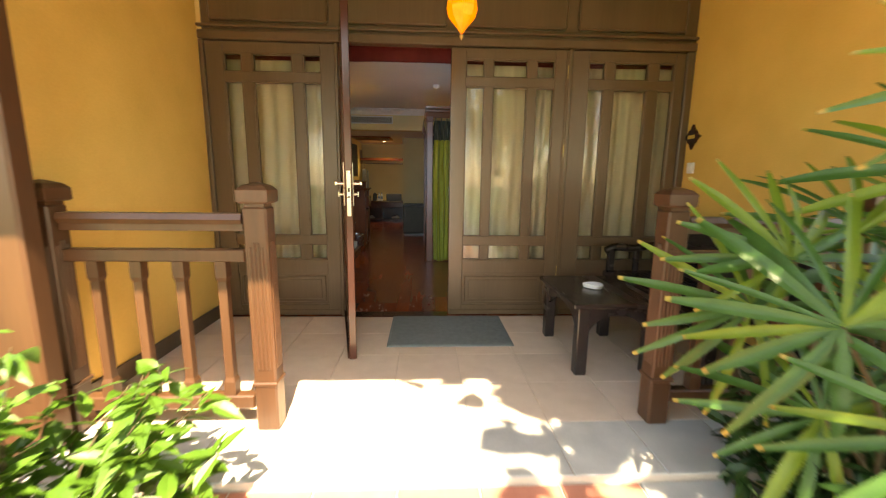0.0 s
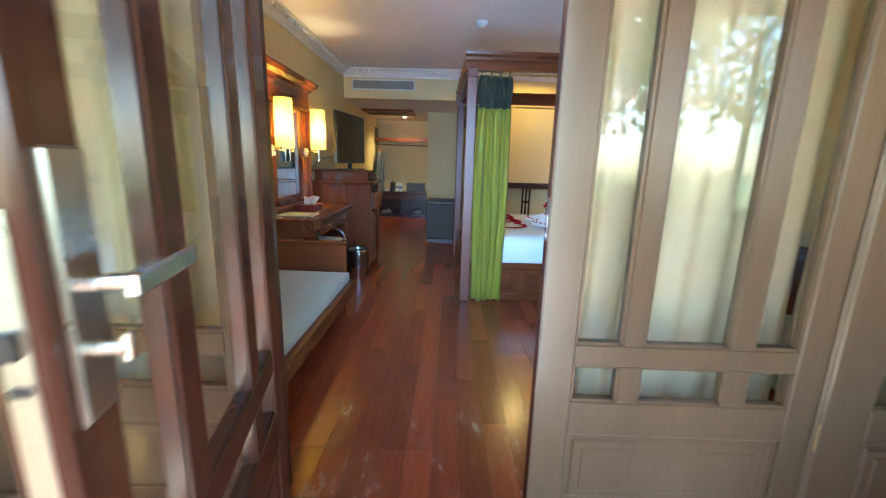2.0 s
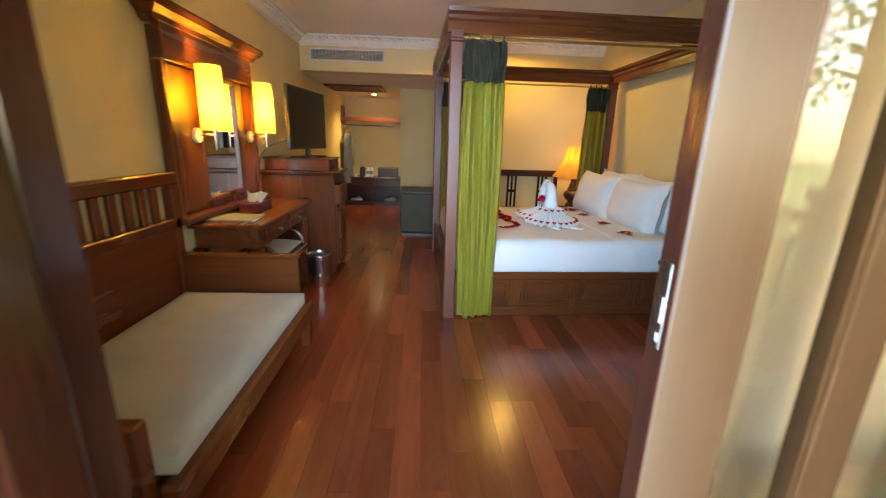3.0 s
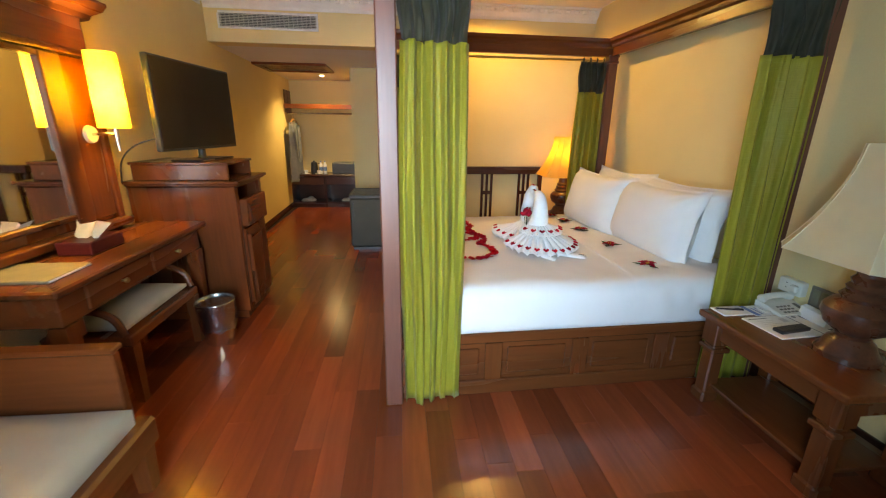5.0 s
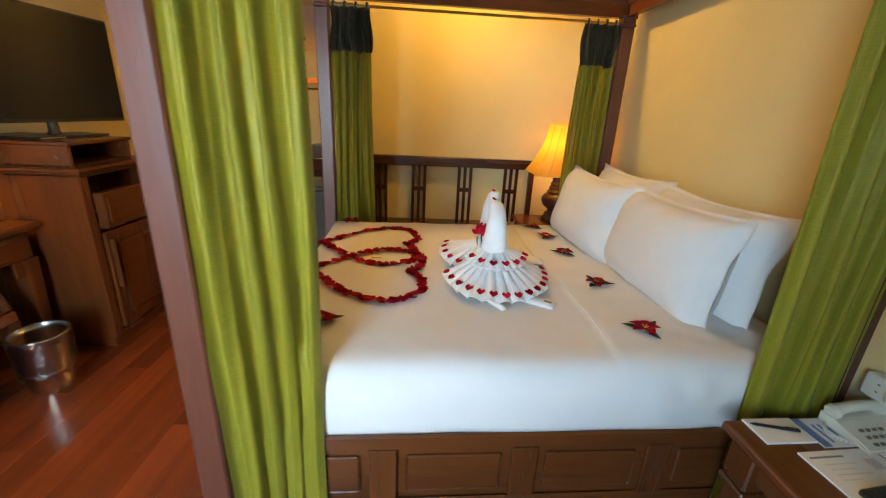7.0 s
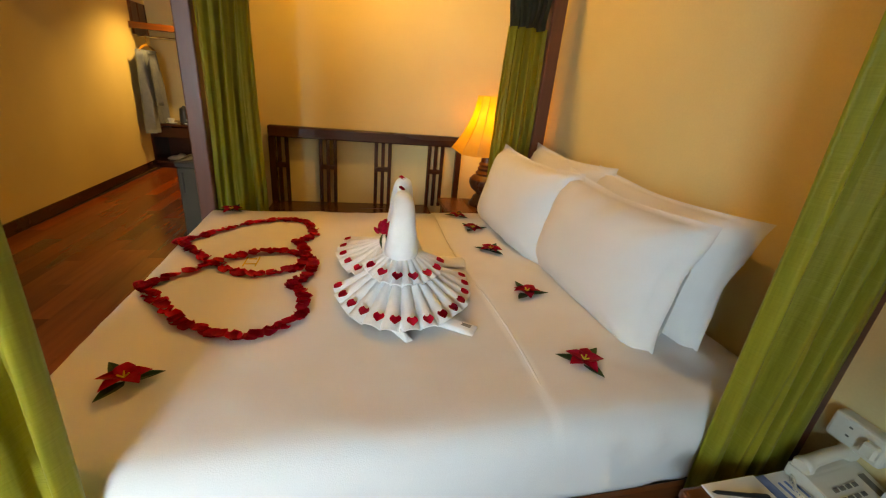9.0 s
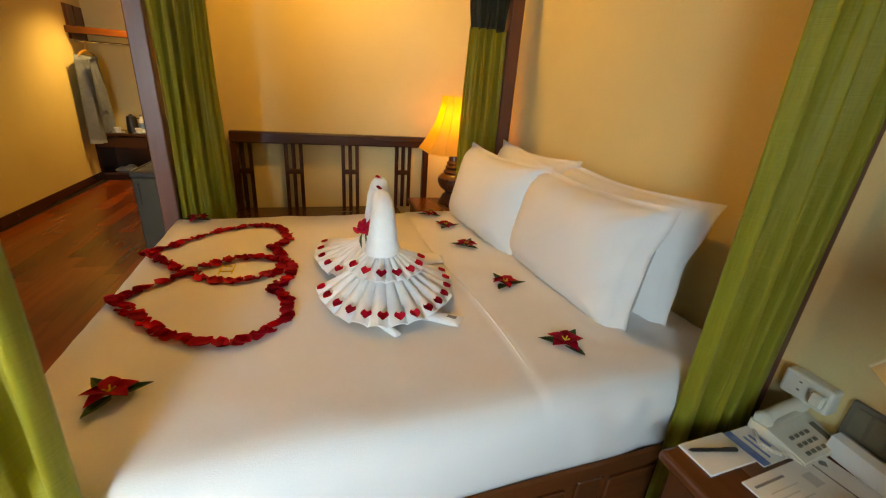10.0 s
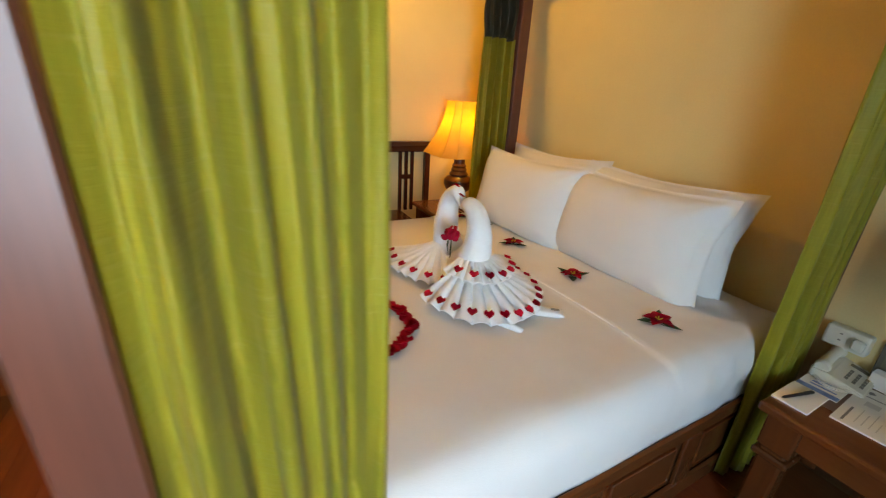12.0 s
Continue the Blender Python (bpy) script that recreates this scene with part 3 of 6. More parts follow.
def door_leaf(name, label, w=0.915, inner="door_wood", c=C3):
    """A glazed leaf: stiles, rails, muntins, three by three panes, a raised panel. Local: hinge at x 0, y 0 is the outer face."""
    t = thing(name, 0, 0, 0, label, "door", "glazed door leaves", "structure", local=True)
    H, D = 2.165, 0.045
    fr = boxes((0, 0, 0.012, c[0][0], D, H), (c[2][1], 0, 0.012, w, D, H), bevel=0.004)
    for z0, z1 in ((0.012, 0.10), (0.37, 0.49), (0.62, 0.69), (1.88, 1.95), (2.085, H)):
        box(fr, c[0][0], 0.001, z0, c[2][1], D - 0.001, z1, 0.003)
    for x0, x1 in ((c[0][1], c[1][0]), (c[1][1], c[2][0])):
        for z0, z1 in ((0.49, 0.62), (0.69, 1.88), (1.95, 2.085)):
            box(fr, x0, 0.002, z0, x1, D - 0.002, z1, 0.003)
    part("stile_frame", fr, inner, t)
    beads = bmesh.new()
    for x0, x1 in c:
        for z0, z1 in ((0.49, 0.62), (0.69, 1.88), (1.95, 2.085)):
            for q in ((x0, z0, x0 + 0.009, z1), (x1 - 0.009, z0, x1, z1), (x0, z0, x1, z0 + 0.009), (x0, z1 - 0.009, x1, z1)):
                box(beads, q[0], 0.008, q[1], q[2], D - 0.008, q[3])
    part("glazing_bead", beads, inner, t)
    pb = boxes((c[0][0], 0.014, 0.10, c[2][1], 0.034, 0.37))
    box(pb, c[0][0] + 0.02, 0.006, 0.118, c[2][1] - 0.02, 0.04, 0.352, 0.010)
    box(pb, c[0][0] + 0.055, 0.002, 0.15, c[2][1] - 0.055, 0.044, 0.32, 0.006)
    part("raised_panel", pb, inner, t)
    part("bottom_rail", boxes((0.01, -0.012, 0.014, w - 0.01, -0.001, 0.06), bevel=0.004), inner, t)
    for x0, x1 in c:
        for z0, z1 in ((0.49, 0.62), (0.69, 1.88), (1.95, 2.085)):
            g = part("pane", boxes((x0 + 0.002, 0.021, z0 + 0.002, x1 - 0.002, 0.025, z1 - 0.002)), "glass", t)
            g.visible_shadow = False
    return t


leaf_1 = door_leaf("door_1", "fixed brown timber door leaf with nine glass panes", 0.964, c=((0.13, 0.265), (0.345, 0.645), (0.725, 0.86)))
leaf_1.matrix_basis = pose(-1.402, 0.012, 0)
leaf_3 = door_leaf("door_3", "closed brown timber door leaf with glass panes and a latch plate")
leaf_3.matrix_basis = pose(0.463, 0.012, 0)
leaf_4 = door_leaf("door_4", "fixed brown timber door leaf beside the porch bench", c=((0.135, 0.27), (0.345, 0.62), (0.705, 0.835)))
leaf_4.matrix_basis = pose(1.418, 0.012, 0)
leaf_2 = door_leaf("door_2", "open brown timber door leaf swung out over the porch", 0.90, "door_edge")
leaf_2.matrix_basis = pose(-0.408, 0.012, 0, 0, 0, -77.5)
# lock, plates and handles of the open leaf, in its own axes
part("door_edge_strip", boxes((0.9003, 0.004, 0.02, 0.902, 0.041, 2.16)), "door_edge", leaf_2, "dark red edge of the leaf")
part("lock_plate", boxes((0.902, 0.011, 0.93, 0.905, 0.034, 1.20), bevel=0.001), "nickel", leaf_2, "pale metal lock plate on the edge")
part("latch", boxes((0.904, 0.016, 1.075, 0.914, 0.029, 1.10), (0.904, 0.014, 1.04, 0.906, 0.031, 1.05), bevel=0.002), "black", leaf_2)
for yy, sgn in ((0.0, -1), (0.045, 1)):
    o0, o1 = sorted((yy, yy + sgn * 0.008))
    part("handle_plate", boxes((0.828, o0, 0.99, 0.882, o1, 1.25), bevel=0.003), "nickel", leaf_2)
    h = bmesh.new()
    tube(h, [(0.855, yy + sgn * 0.008, 1.125), (0.855, yy + sgn * 0.045, 1.125)], 0.009, 10)
    b0, b1 = sorted((yy + sgn * 0.043, yy + sgn * 0.059))
    box(h, 0.735, b0, 1.113, 0.868, b1, 1.137, 0.003)
    part("handle", h, "chrome", leaf_2, "flat chrome lever")
    k = bmesh.new()
    tube(k, [(0.855, yy + sgn * 0.008, 1.06), (0.855, yy + sgn * 0.035, 1.06)], 0.008, 10)
    box(k, 0.85, min(yy + sgn * 0.03, yy + sgn * 0.04), 1.045, 0.86, max(yy + sgn * 0.03, yy + sgn * 0.04), 1.075, 0.002)
    part("thumb_turn", k, "nickel", leaf_2)
part("strike_plate", boxes((-0.0035, 0.012, 1.02, -0.0003, 0.034, 1.15), bevel=0.001), "nickel", leaf_3, "pale metal strike plate")
part("flush_bolt", boxes((-0.006, 0.016, 1.06, -0.003, 0.030, 1.10), (-0.006, 0.018, 1.03, -0.003, 0.028, 1.045), bevel=0.001), "nickel", leaf_3)
part("leaf_edge", boxes((-0.0025, 0.002, 0.02, -0.0002, 0.043, 2.16)), "dark_z", leaf_3, "dark red edge of the leaf")
for z in (0.35, 1.35, 1.95):
    hb = bmesh.new()
    tube(hb, [(0.921, -0.006, z), (0.921, -0.006, z + 0.1)], 0.007, 8)
    part("hinge", hb, "brass", leaf_3)
part("meeting_bead", boxes((0.907, -0.012, 0.02, 0.922, 0.0, 2.16), bevel=0.004), "door_wood", leaf_3)

# curtains behind the glass, pelmet
for x0, x1, sd in ((-1.39, -0.46, 5), (0.56, 1.39, 6), (1.42, 2.36, 7)):
    c = drape(x0, x1, 0.20, 0.03, 2.185, max(5, int((x1 - x0) * 9)), 0.026, seed=sd, thick=0.002)
    solo("door_curtain", c, "voile", "cream door curtain hanging in soft folds behind the glass", "curtain", group="door curtains", smooth=True, angle=180)
pel = boxes((XL + 0.01, 0.16, 2.19, XR - 0.01, 0.30, 2.215))
solo("pelmet_board", pel, "red_cloth", "dark red board that carries the curtain track", "pelmet", "structure")
pelmet = drape(XL + 0.02, XR - 0.02, 0.165, 2.08, 2.20, 10, 0.006, seed=12, thick=0.004, nz=6)
solo("pelmet", pelmet, "red_cloth", "dark red cloth pelmet above the doors", "pelmet", smooth=True, angle=180)

# ---- porch things ----


def rail_post(name, x, y, label):
    t = thing(name, x, y, 0, label, "post", "porch rail posts")
    w = 0.050
    body = boxes((x - w, y - w, 0, x + w, y + w, 1.03), bevel=0.008)
    box(body, x - w - 0.006, y - w - 0.006, 0.22, x + w + 0.006, y + w + 0.006, 0.24, 0.004)
    part("shaft", body, "post_wood", t)
    for k in (-0.026, -0.009, 0.009, 0.026):
        z1 = 0.86 + 0.02 * (abs(k) < 0.02)
        for q in ((x + k - 0.006, y - w - 0.005, 0.30, x + k + 0.006, y - w + 0.002, z1), (x + w - 0.002, y + k - 0.006, 0.30, x + w + 0.005, y + k + 0.006, z1), (x - w - 0.005, y + k - 0.006, 0.30, x - w + 0.002, y + k + 0.006, z1)):
            part("flute", boxes(q, bevel=0.003), "post_wood", t)
    part("neck", boxes((x - w + 0.008, y - w + 0.008, 1.028, x + w - 0.008, y + w - 0.008, 1.05)), "post_wood", t)
    c = bmesh.new()
    e = w + 0.014
    rows = [(e - 0.008, 1.045), (e, 1.053), (e, 1.10), (e - 0.016, 1.118), (e - 0.024, 1.122), (0.006, 1.134)]
    rings = [[c.verts.new((x + sx * r, y + sy * r, z)) for sx, sy in ((-1, -1), (1, -1), (1, 1), (-1, 1))] for r, z in rows]
    for a, b in zip(rings, rings[1:]):
        for i in range(4):
            c.faces.new((a[i], a[(i + 1) % 4], b[(i + 1) % 4], b[i]))
    c.faces.new(rings[0][::-1])
    c.faces.new(rings[-1])
    part("cap", c, "post_wood", t)
    return t


PY = -1.53
rail_post("railing_post", -0.455, PY, "brown timber rail post with fluted sides, sunlit below")
rail_post("railing_post", -1.335, PY, "brown timber rail post with fluted sides beside the wall")
rail_post("railing_post", 1.385, PY, "brown timber rail post with fluted sides among the palm leaves")
rail_post("railing_post", 2.325, PY, "brown timber rail post against the yellow wall")


def railing(x0, x1, label):
    t = thing("porch_railing", (x0 + x1) / 2, PY, 0.12, label, "railing", "porch railings")
    r = bmesh.new()
    for prof in ([(PY - 0.03, 0.955), (PY + 0.03, 0.955), (PY + 0.04, 0.975), (PY + 0.03, 1.0), (PY - 0.03, 1.0), (PY - 0.04, 0.975)],
                 [(PY - 0.022, 0.925), (PY + 0.022, 0.925), (PY + 0.022, 0.955), (PY - 0.022, 0.955)]):
        extrude_profile(r, prof, "x", x0, x1)
    part("handrail", r, "post_wood", t)
    part("upper_rail", boxes((x0, PY - 0.025, 0.79, x1, PY + 0.025, 0.845), bevel=0.005), "post_wood", t)
    part("lower_rail", boxes((x0, PY - 0.03, 0.10, x1, PY + 0.03, 0.165), bevel=0.006), "post_wood", t)
    n = 4
    for i in range(n):
        x = x0 + (x1 - x0) * (i + 0.62) / (n + 0.22)
        b = turned([(0.036, 0.165), (0.036, 0.23), (0.026, 0.25), (0.026, 0.70), (0.034, 0.72), (0.034, 0.79)], x, PY, 4, twist=math.pi / 4)
        part("baluster", b, "post_wood", t)
    return t


railing(-1.273, -0.517, "brown timber porch railing with square balusters")
railing(1.447, 2.263, "brown timber porch railing with square balusters behind the palm")

mat_t = thing("doormat", 0.45, -0.34, 0, "plain grey-blue rectangular doormat before the doorway", "doormat")
part("mat_surface", boxes((0.01, -0.635, 0.0, 0.885, -0.03, 0.012), bevel=0.004), "mat", mat_t)
part("edging", boxes((0.0, -0.645, 0.0, 0.012, -0.02, 0.009), (0.883, -0.645, 0, 0.895, -0.02, 0.009), (0, -0.645, 0, 0.895, -0.633, 0.009), (0, -0.032, 0, 0.895, -0.02, 0.009)), "mat", mat_t)

tb = thing("porch_table", 1.41, -0.74, 0, "low black wooden porch table with an ashtray on it", "table")
part("tabletop", boxes((1.13, -1.10, 0.42, 1.69, -0.38, 0.45), bevel=0.006), "black_wood", tb)
for x in (1.20, 1.62):
    for y in (-1.05, -0.44):
        part("leg", boxes((x - 0.035, y - 0.035, 0, x + 0.035, y + 0.035, 0.42), bevel=0.006), "black_wood", tb)


def curved_apron(axis, a, b, c):
    """A board under the tabletop whose lower edge is cut in an arch."""
    bm = bmesh.new()
    n = 14
    rows = []
    for o in (c - 0.011, c + 0.011):
        for k in range(n + 1):
            q = a + (b - a) * k / n
            d = 0.05 + 0.10 * abs(2 * k / n - 1) ** 3
            rows.append([bm.verts.new((q, o, z) if axis == "x" else (o, q, z)) for z in (0.42 - d, 0.42)])
    f, g = rows[:n + 1], rows[n + 1:]
    for k in range(n):
        bm.faces.new((f[k][0], f[k + 1][0], f[k + 1][1], f[k][1]))
        bm.faces.new((g[k][0], g[k][1], g[k + 1][1], g[k + 1][0]))
        bm.faces.new((f[k][0], g[k][0], g[k + 1][0], f[k + 1][0]))
        bm.faces.new((f[k][1], f[k + 1][1], g[k + 1][1], g[k][1]))
    return bm


for y in (-1.06, -0.43):
    part("apron", curved_apron("x", 1.235, 1.585, y), "black_wood", tb, "curved apron")
for x in (1.19, 1.63):
    part("apron", curved_apron("y", -1.015, -0.475, x), "black_wood", tb, "curved apron")

ash = turned([(0.03, 0.0), (0.055, 0.004), (0.062, 0.03), (0.056, 0.034), (0.05, 0.012), (0.0, 0.010)], 0, 0, 22)
for v in ash.verts:
    if v.co.x < 0:
        v.co.y *= 1 + 9 * v.co.x
        v.co.x *= 1.5
placed(ash, pose(1.40, -0.74, 0.45, 0, 0, -20) @ Matrix.Diagonal((0.86, 0.86, 1, 1)))
solo("ashtray", ash, "ceramic", "small white ceramic ashtray on the porch table", "ashtray", smooth=True)

bn = thing("porch_bench", 2.02, -0.72, 0, "black stained wooden bench with a slatted seat and solid back", "bench")
part("seat_frame", boxes((1.74, -1.38, 0.36, 1.80, -0.10, 0.43), (2.24, -1.38, 0.36, 2.30, -0.10, 0.43), (1.80, -1.38, 0.36, 2.24, -1.32, 0.43), (1.80, -0.16, 0.36, 2.24, -0.10, 0.43), bevel=0.006), "black_wood", bn)
for i in range(9):
    x = 1.81 + i * 0.047
    part("seat_slat", boxes((x, -1.33, 0.405, x + 0.032, -0.15, 0.428), bevel=0.003), "black_wood", bn)
part("backrest", boxes((2.29, -1.36, 0.43, 2.33, -0.12, 0.86), bevel=0.006), "black_wood", bn)
part("top_rail", boxes((2.28, -1.38, 0.84, 2.34, -0.10, 0.90), bevel=0.01), "black_wood", bn)
for y in (-1.35, -0.13):
    a = bmesh.new()
    tube(a, smooth_path([(2.30, y, 0.66), (2.15, y, 0.65), (1.98, y, 0.62), (1.82, y, 0.63), (1.74, y, 0.60)], 5), [0.03] * 21, 10)
    part("armrest", a, "black_wood", bn, smooth=True)
    part("arm_post", boxes((1.76, y - 0.025, 0.43, 1.81, y + 0.025, 0.61), bevel=0.006), "black_wood", bn)
    part("arm_spindle", boxes((1.98, y - 0.02, 0.43, 2.02, y + 0.02, 0.62), bevel=0.006), "black_wood", bn)
    for x in (1.77, 2.29):
        part("leg", boxes((x - 0.03, y - 0.03, 0, x + 0.03, y + 0.03, 0.36), bevel=0.005), "black_wood", bn)

num = thing("number_plate", XR, -0.085, 1.513, "dark wooden diamond number plate on the yellow wall", "sign")
dm = bmesh.new()
ring = []
for i in range(32):
    a = 2 * math.pi * i / 32
    r = 0.092 * (abs(math.cos(a)) ** 1.0 + abs(math.sin(a)) ** 1.0) ** -1.25
    r *= 1.0 + 0.06 * math.cos(8 * a)
    ring.append((-0.085 + r * math.sin(a), 1.513 + r * math.cos(a)))
f0 = [dm.verts.new((XR - 0.001, y, z)) for y, z in ring]
f1 = [dm.verts.new((XR - 0.018, y, z)) for y, z in ring]
dm.faces.new(f0)
dm.faces.new(f1[::-1])
for i in range(32):
    dm.faces.new((f0[i], f0[(i + 1) % 32], f1[(i + 1) % 32], f1[i]))
part("plate", dm, "dark_z", num)
for k in range(4):
    y = -0.085 + 0.032 - k * 0.021
    part("number_mark", boxes((XR - 0.021, y - 0.007, 1.50, XR - 0.018, y + 0.007, 1.528)), "gold_digit", num)
sw = thing("light_switch", XR, -0.10, 1.272, "white square light switch on the yellow wall", "switch")
part("plate", boxes((XR - 0.012, -0.142, 1.228, XR - 0.0005, -0.056, 1.314), bevel=0.004), "white_plastic", sw)
part("rocker", boxes((XR - 0.017, -0.118, 1.245, XR - 0.011, -0.080, 1.297), bevel=0.002), "white_plastic", sw)

ln = thing("porch_lantern", 0.47, -0.8, 2.0, "glowing amber glass lantern hanging from the porch ceiling", "lamp")
part("glass_body", turned([(0.004, 1.985), (0.016, 2.0), (0.03, 2.02), (0.075, 2.07), (0.09, 2.12), (0.08, 2.18), (0.05, 2.235), (0.045, 2.25)], 0.47, -0.8, 8), "lantern", ln)
part("cap", turned([(0.055, 2.25), (0.05, 2.27), (0.02, 2.30), (0.008, 2.32)], 0.47, -0.8, 12), "brass", ln, smooth=True)
cd = bmesh.new()
tube(cd, [(0.47, -0.8, 2.31), (0.47, -0.8, 2.9)], 0.004, 6)
part("cord", cd, "rubber", ln)
part("finial", turned([(0.002, 1.955), (0.012, 1.968), (0.012, 1.982), (0.006, 1.99)], 0.47, -0.8, 10), "brass", ln, smooth=True)

# ---- sofa along the left wall ----
sf = thing("sofa", -1.05, 1.27, 0, "reddish wooden day sofa with a grey-green seat cushion", "sofa")
part("seat_base", boxes((-1.36, 0.56, 0.20, -0.60, 1.985, 0.255), bevel=0.005), "wood_y", sf)
part("front_rail", boxes((-0.655, 0.52, 0.17, -0.585, 2.0, 0.285), bevel=0.012), "wood_y", sf)
part("far_arm", boxes((-1.36, 1.955, 0.15, -0.655, 1.995, 0.575), bevel=0.006), "wood_x", sf)
part("far_arm_cap", boxes((-1.36, 1.945, 0.575, -0.645, 2.005, 0.598), bevel=0.006), "wood_x", sf)
part("near_arm", boxes((-1.36, 0.51, 0.15, -0.68, 0.565, 0.50), bevel=0.008), "wood_x", sf)
part("back_panel", boxes((-1.405, 0.54, 0.20, -1.365, 2.0, 0.76), bevel=0.005), "wood_y", sf)
part("back_rail", boxes((-1.408, 0.54, 0.755, -1.35, 2.0, 0.82), bevel=0.008), "wood_y", sf)
part("top_rail", boxes((-1.409, 0.52, 1.015, -1.345, 2.02, 1.09), bevel=0.01), "wood_y", sf)
for y in (0.54, 1.94):
    part("back_post", boxes((-1.408, y, 0, -1.35, y + 0.065, 1.015), bevel=0.006), "wood_z", sf)
for i in range(1, 13):
    y = 0.55 + i * 0.104
    part("slat", boxes((-1.395, y, 0.82, -1.37, y + 0.048, 1.015), bevel=0.003), "wood_z", sf)
for x, y in ((-0.62, 0.555), (-0.62, 1.93)):
    part("leg", turned([(0.036, 0.0), (0.046, 0.20)], x, y, 4, twist=math.pi / 4), "wood_z", sf)
cush = placed(cushion_mesh(0.73, 1.37, 0.125, 0.03, puff=0.012), pose(-0.99, 1.258, 0.255))
part("seat_cushion", cush, "cushion", sf, "grey-green seat cushion", smooth=True, angle=70)

# ---- mirror, sconces, desk ----
mr = thing("wall_mirror", -1.37, 2.63, 0.77, "tall mirror in a broad reddish wooden frame with a cornice", "mirror")
part("backboard", boxes((-1.41, 2.01, 0.77, -1.375, 3.24, 1.88), bevel=0.005), "wood_z", mr)
part("side_panel", boxes((-1.375, 2.05, 0.83, -1.355, 2.36, 1.70), bevel=0.006), "wood_z", mr)
part("side_panel", boxes((-1.375, 2.90, 0.83, -1.355, 3.20, 1.70), bevel=0.006), "wood_z", mr)
part("outer_stile", boxes((-1.405, 2.0, 0.80, -1.34, 2.05, 1.72), bevel=0.006), "wood_z", mr)
part("outer_stile", boxes((-1.405, 3.20, 0.80, -1.34, 3.25, 1.72), bevel=0.006), "wood_z", mr)
part("header", boxes((-1.39, 2.03, 1.72, -1.335, 3.22, 1.91), bevel=0.006), "wood_y", mr)
part("header_bead", boxes((-1.39, 1.99, 1.70, -1.32, 3.26, 1.735), bevel=0.01, seg=2), "wood_y", mr)
cn = bmesh.new()
y0, y1 = 2.0, 3.25
prof = [(0.0, 1.89), (0.03, 1.905), (0.04, 1.93), (0.08, 1.96), (0.095, 1.99), (0.095, 2.005)]
rings = []
for o, z in prof:
    rings.append([cn.verts.new(c) for c in ((-1.41, y0 - o, z), (-1.36 + o, y0 - o, z), (-1.36 + o, y1 + o, z), (-1.41, y1 + o, z))])
for a, b in zip(rings, rings[1:]):
    for i in range(4):
        cn.faces.new((a[i], a[(i + 1) % 4], b[(i + 1) % 4], b[i]))
cn.faces.new(rings[-1])
part("cornice", cn, "wood_y", mr)
part("inner_moulding", boxes((-1.38, 2.34, 0.86, -1.345, 2.37, 1.70), (-1.38, 2.89, 0.86, -1.345, 2.92, 1.70), (-1.38, 2.37, 0.86, -1.345, 2.89, 0.89), (-1.38, 2.37, 1.67, -1.345, 2.89, 1.70), bevel=0.006), "wood_z", mr)
part("bottom_ledge", boxes((-1.409, 1.99, 0.765, -1.30, 3.26, 0.81), bevel=0.01, seg=2), "wood_y", mr)
part("mirror_glass", boxes((-1.374, 2.37, 0.885, -1.366, 2.89, 1.68)), "mirror", mr, "clear silvered mirror glass")


def sconce(y, xs):
    t = thing("wall_sconce", -1.35, y, 1.24, "lit wall sconce with a tall yellow shade on chrome", "lamp", "wall sconces")
    z = 1.30
    bm = bmesh.new()
    tube(bm, [(-1.356, y, z), (-1.338, y, z)], [0.05, 0.044], 20)
    part("wall_plate", bm, "ivory", t, "cream wall plate", smooth=True)
    arm = bmesh.new()
    tube(arm, smooth_path([(-1.338, y, z), (-1.28, y, z + 0.004), (xs, y, z)], 4), 0.008, 8)
    part("arm", arm, "chrome", t, smooth=True)
    st = bmesh.new()
    tube(st, [(xs, y, 1.21), (xs, y, z - 0.01), (xs, y, z + 0.03), (xs, y, z + 0.10)], [0.005, 0.011, 0.013, 0.013], 10)
    part("stem", st, "chrome", t, smooth=True)
    sh = turned([(0.077, 1.335), (0.072, 1.725)], xs, y, 30)
    bmesh.ops.delete(sh, geom=[f for f in sh.faces if len(f.verts) > 4], context="FACES")
    bmesh.ops.solidify(sh, geom=sh.faces[:], thickness=0.003)
    part("shade", sh, "shade_lit", t, "glowing yellow cylinder shade", smooth=True)
    part("bulb", turned([(0.012, 1.40), (0.03, 1.47), (0.034, 1.53), (0.02, 1.59), (0.003, 1.61)], xs, y, 12), "glow", t, smooth=True).visible_shadow = False
    return t


sconce(2.30, -1.235)
sconce(3.12, -1.215)

dk = thing("writing_desk", -1.18, 2.76, 0, "reddish wooden writing desk with two small drawers", "desk")
part("desktop", boxes((-1.405, 2.13, 0.712, -0.93, 3.37, 0.745), bevel=0.008), "wood_y", dk)
part("apron", boxes((-1.39, 2.18, 0.57, -0.975, 3.33, 0.712), bevel=0.004), "wood_y", dk)
for y in (2.32, 2.80):
    d = part("drawer", boxes((-0.979, y, 0.585, -0.962, y + 0.43, 0.70), bevel=0.005), "wood_y", dk)
    part("knob", placed(turned([(0.006, 0), (0.007, 0.012), (0.013, 0.018), (0.012, 0.028), (0.002, 0.031)], 0, 0, 12), pose(-0.962, y + 0.215, 0.64, 0, 90, 0)), "brass", d, smooth=True)
for x, y in ((-1.0, 2.21), (-1.0, 3.30), (-1.37, 2.21), (-1.37, 3.30)):
    part("leg", turned([(0.032, 0), (0.05, 0.57)], x, y, 4, twist=math.pi / 4), "wood_z", dk)
part("bracket", boxes((-0.99, 3.22, 0.49, -0.975, 3.28, 0.57), bevel=0.006), "wood_z", dk)
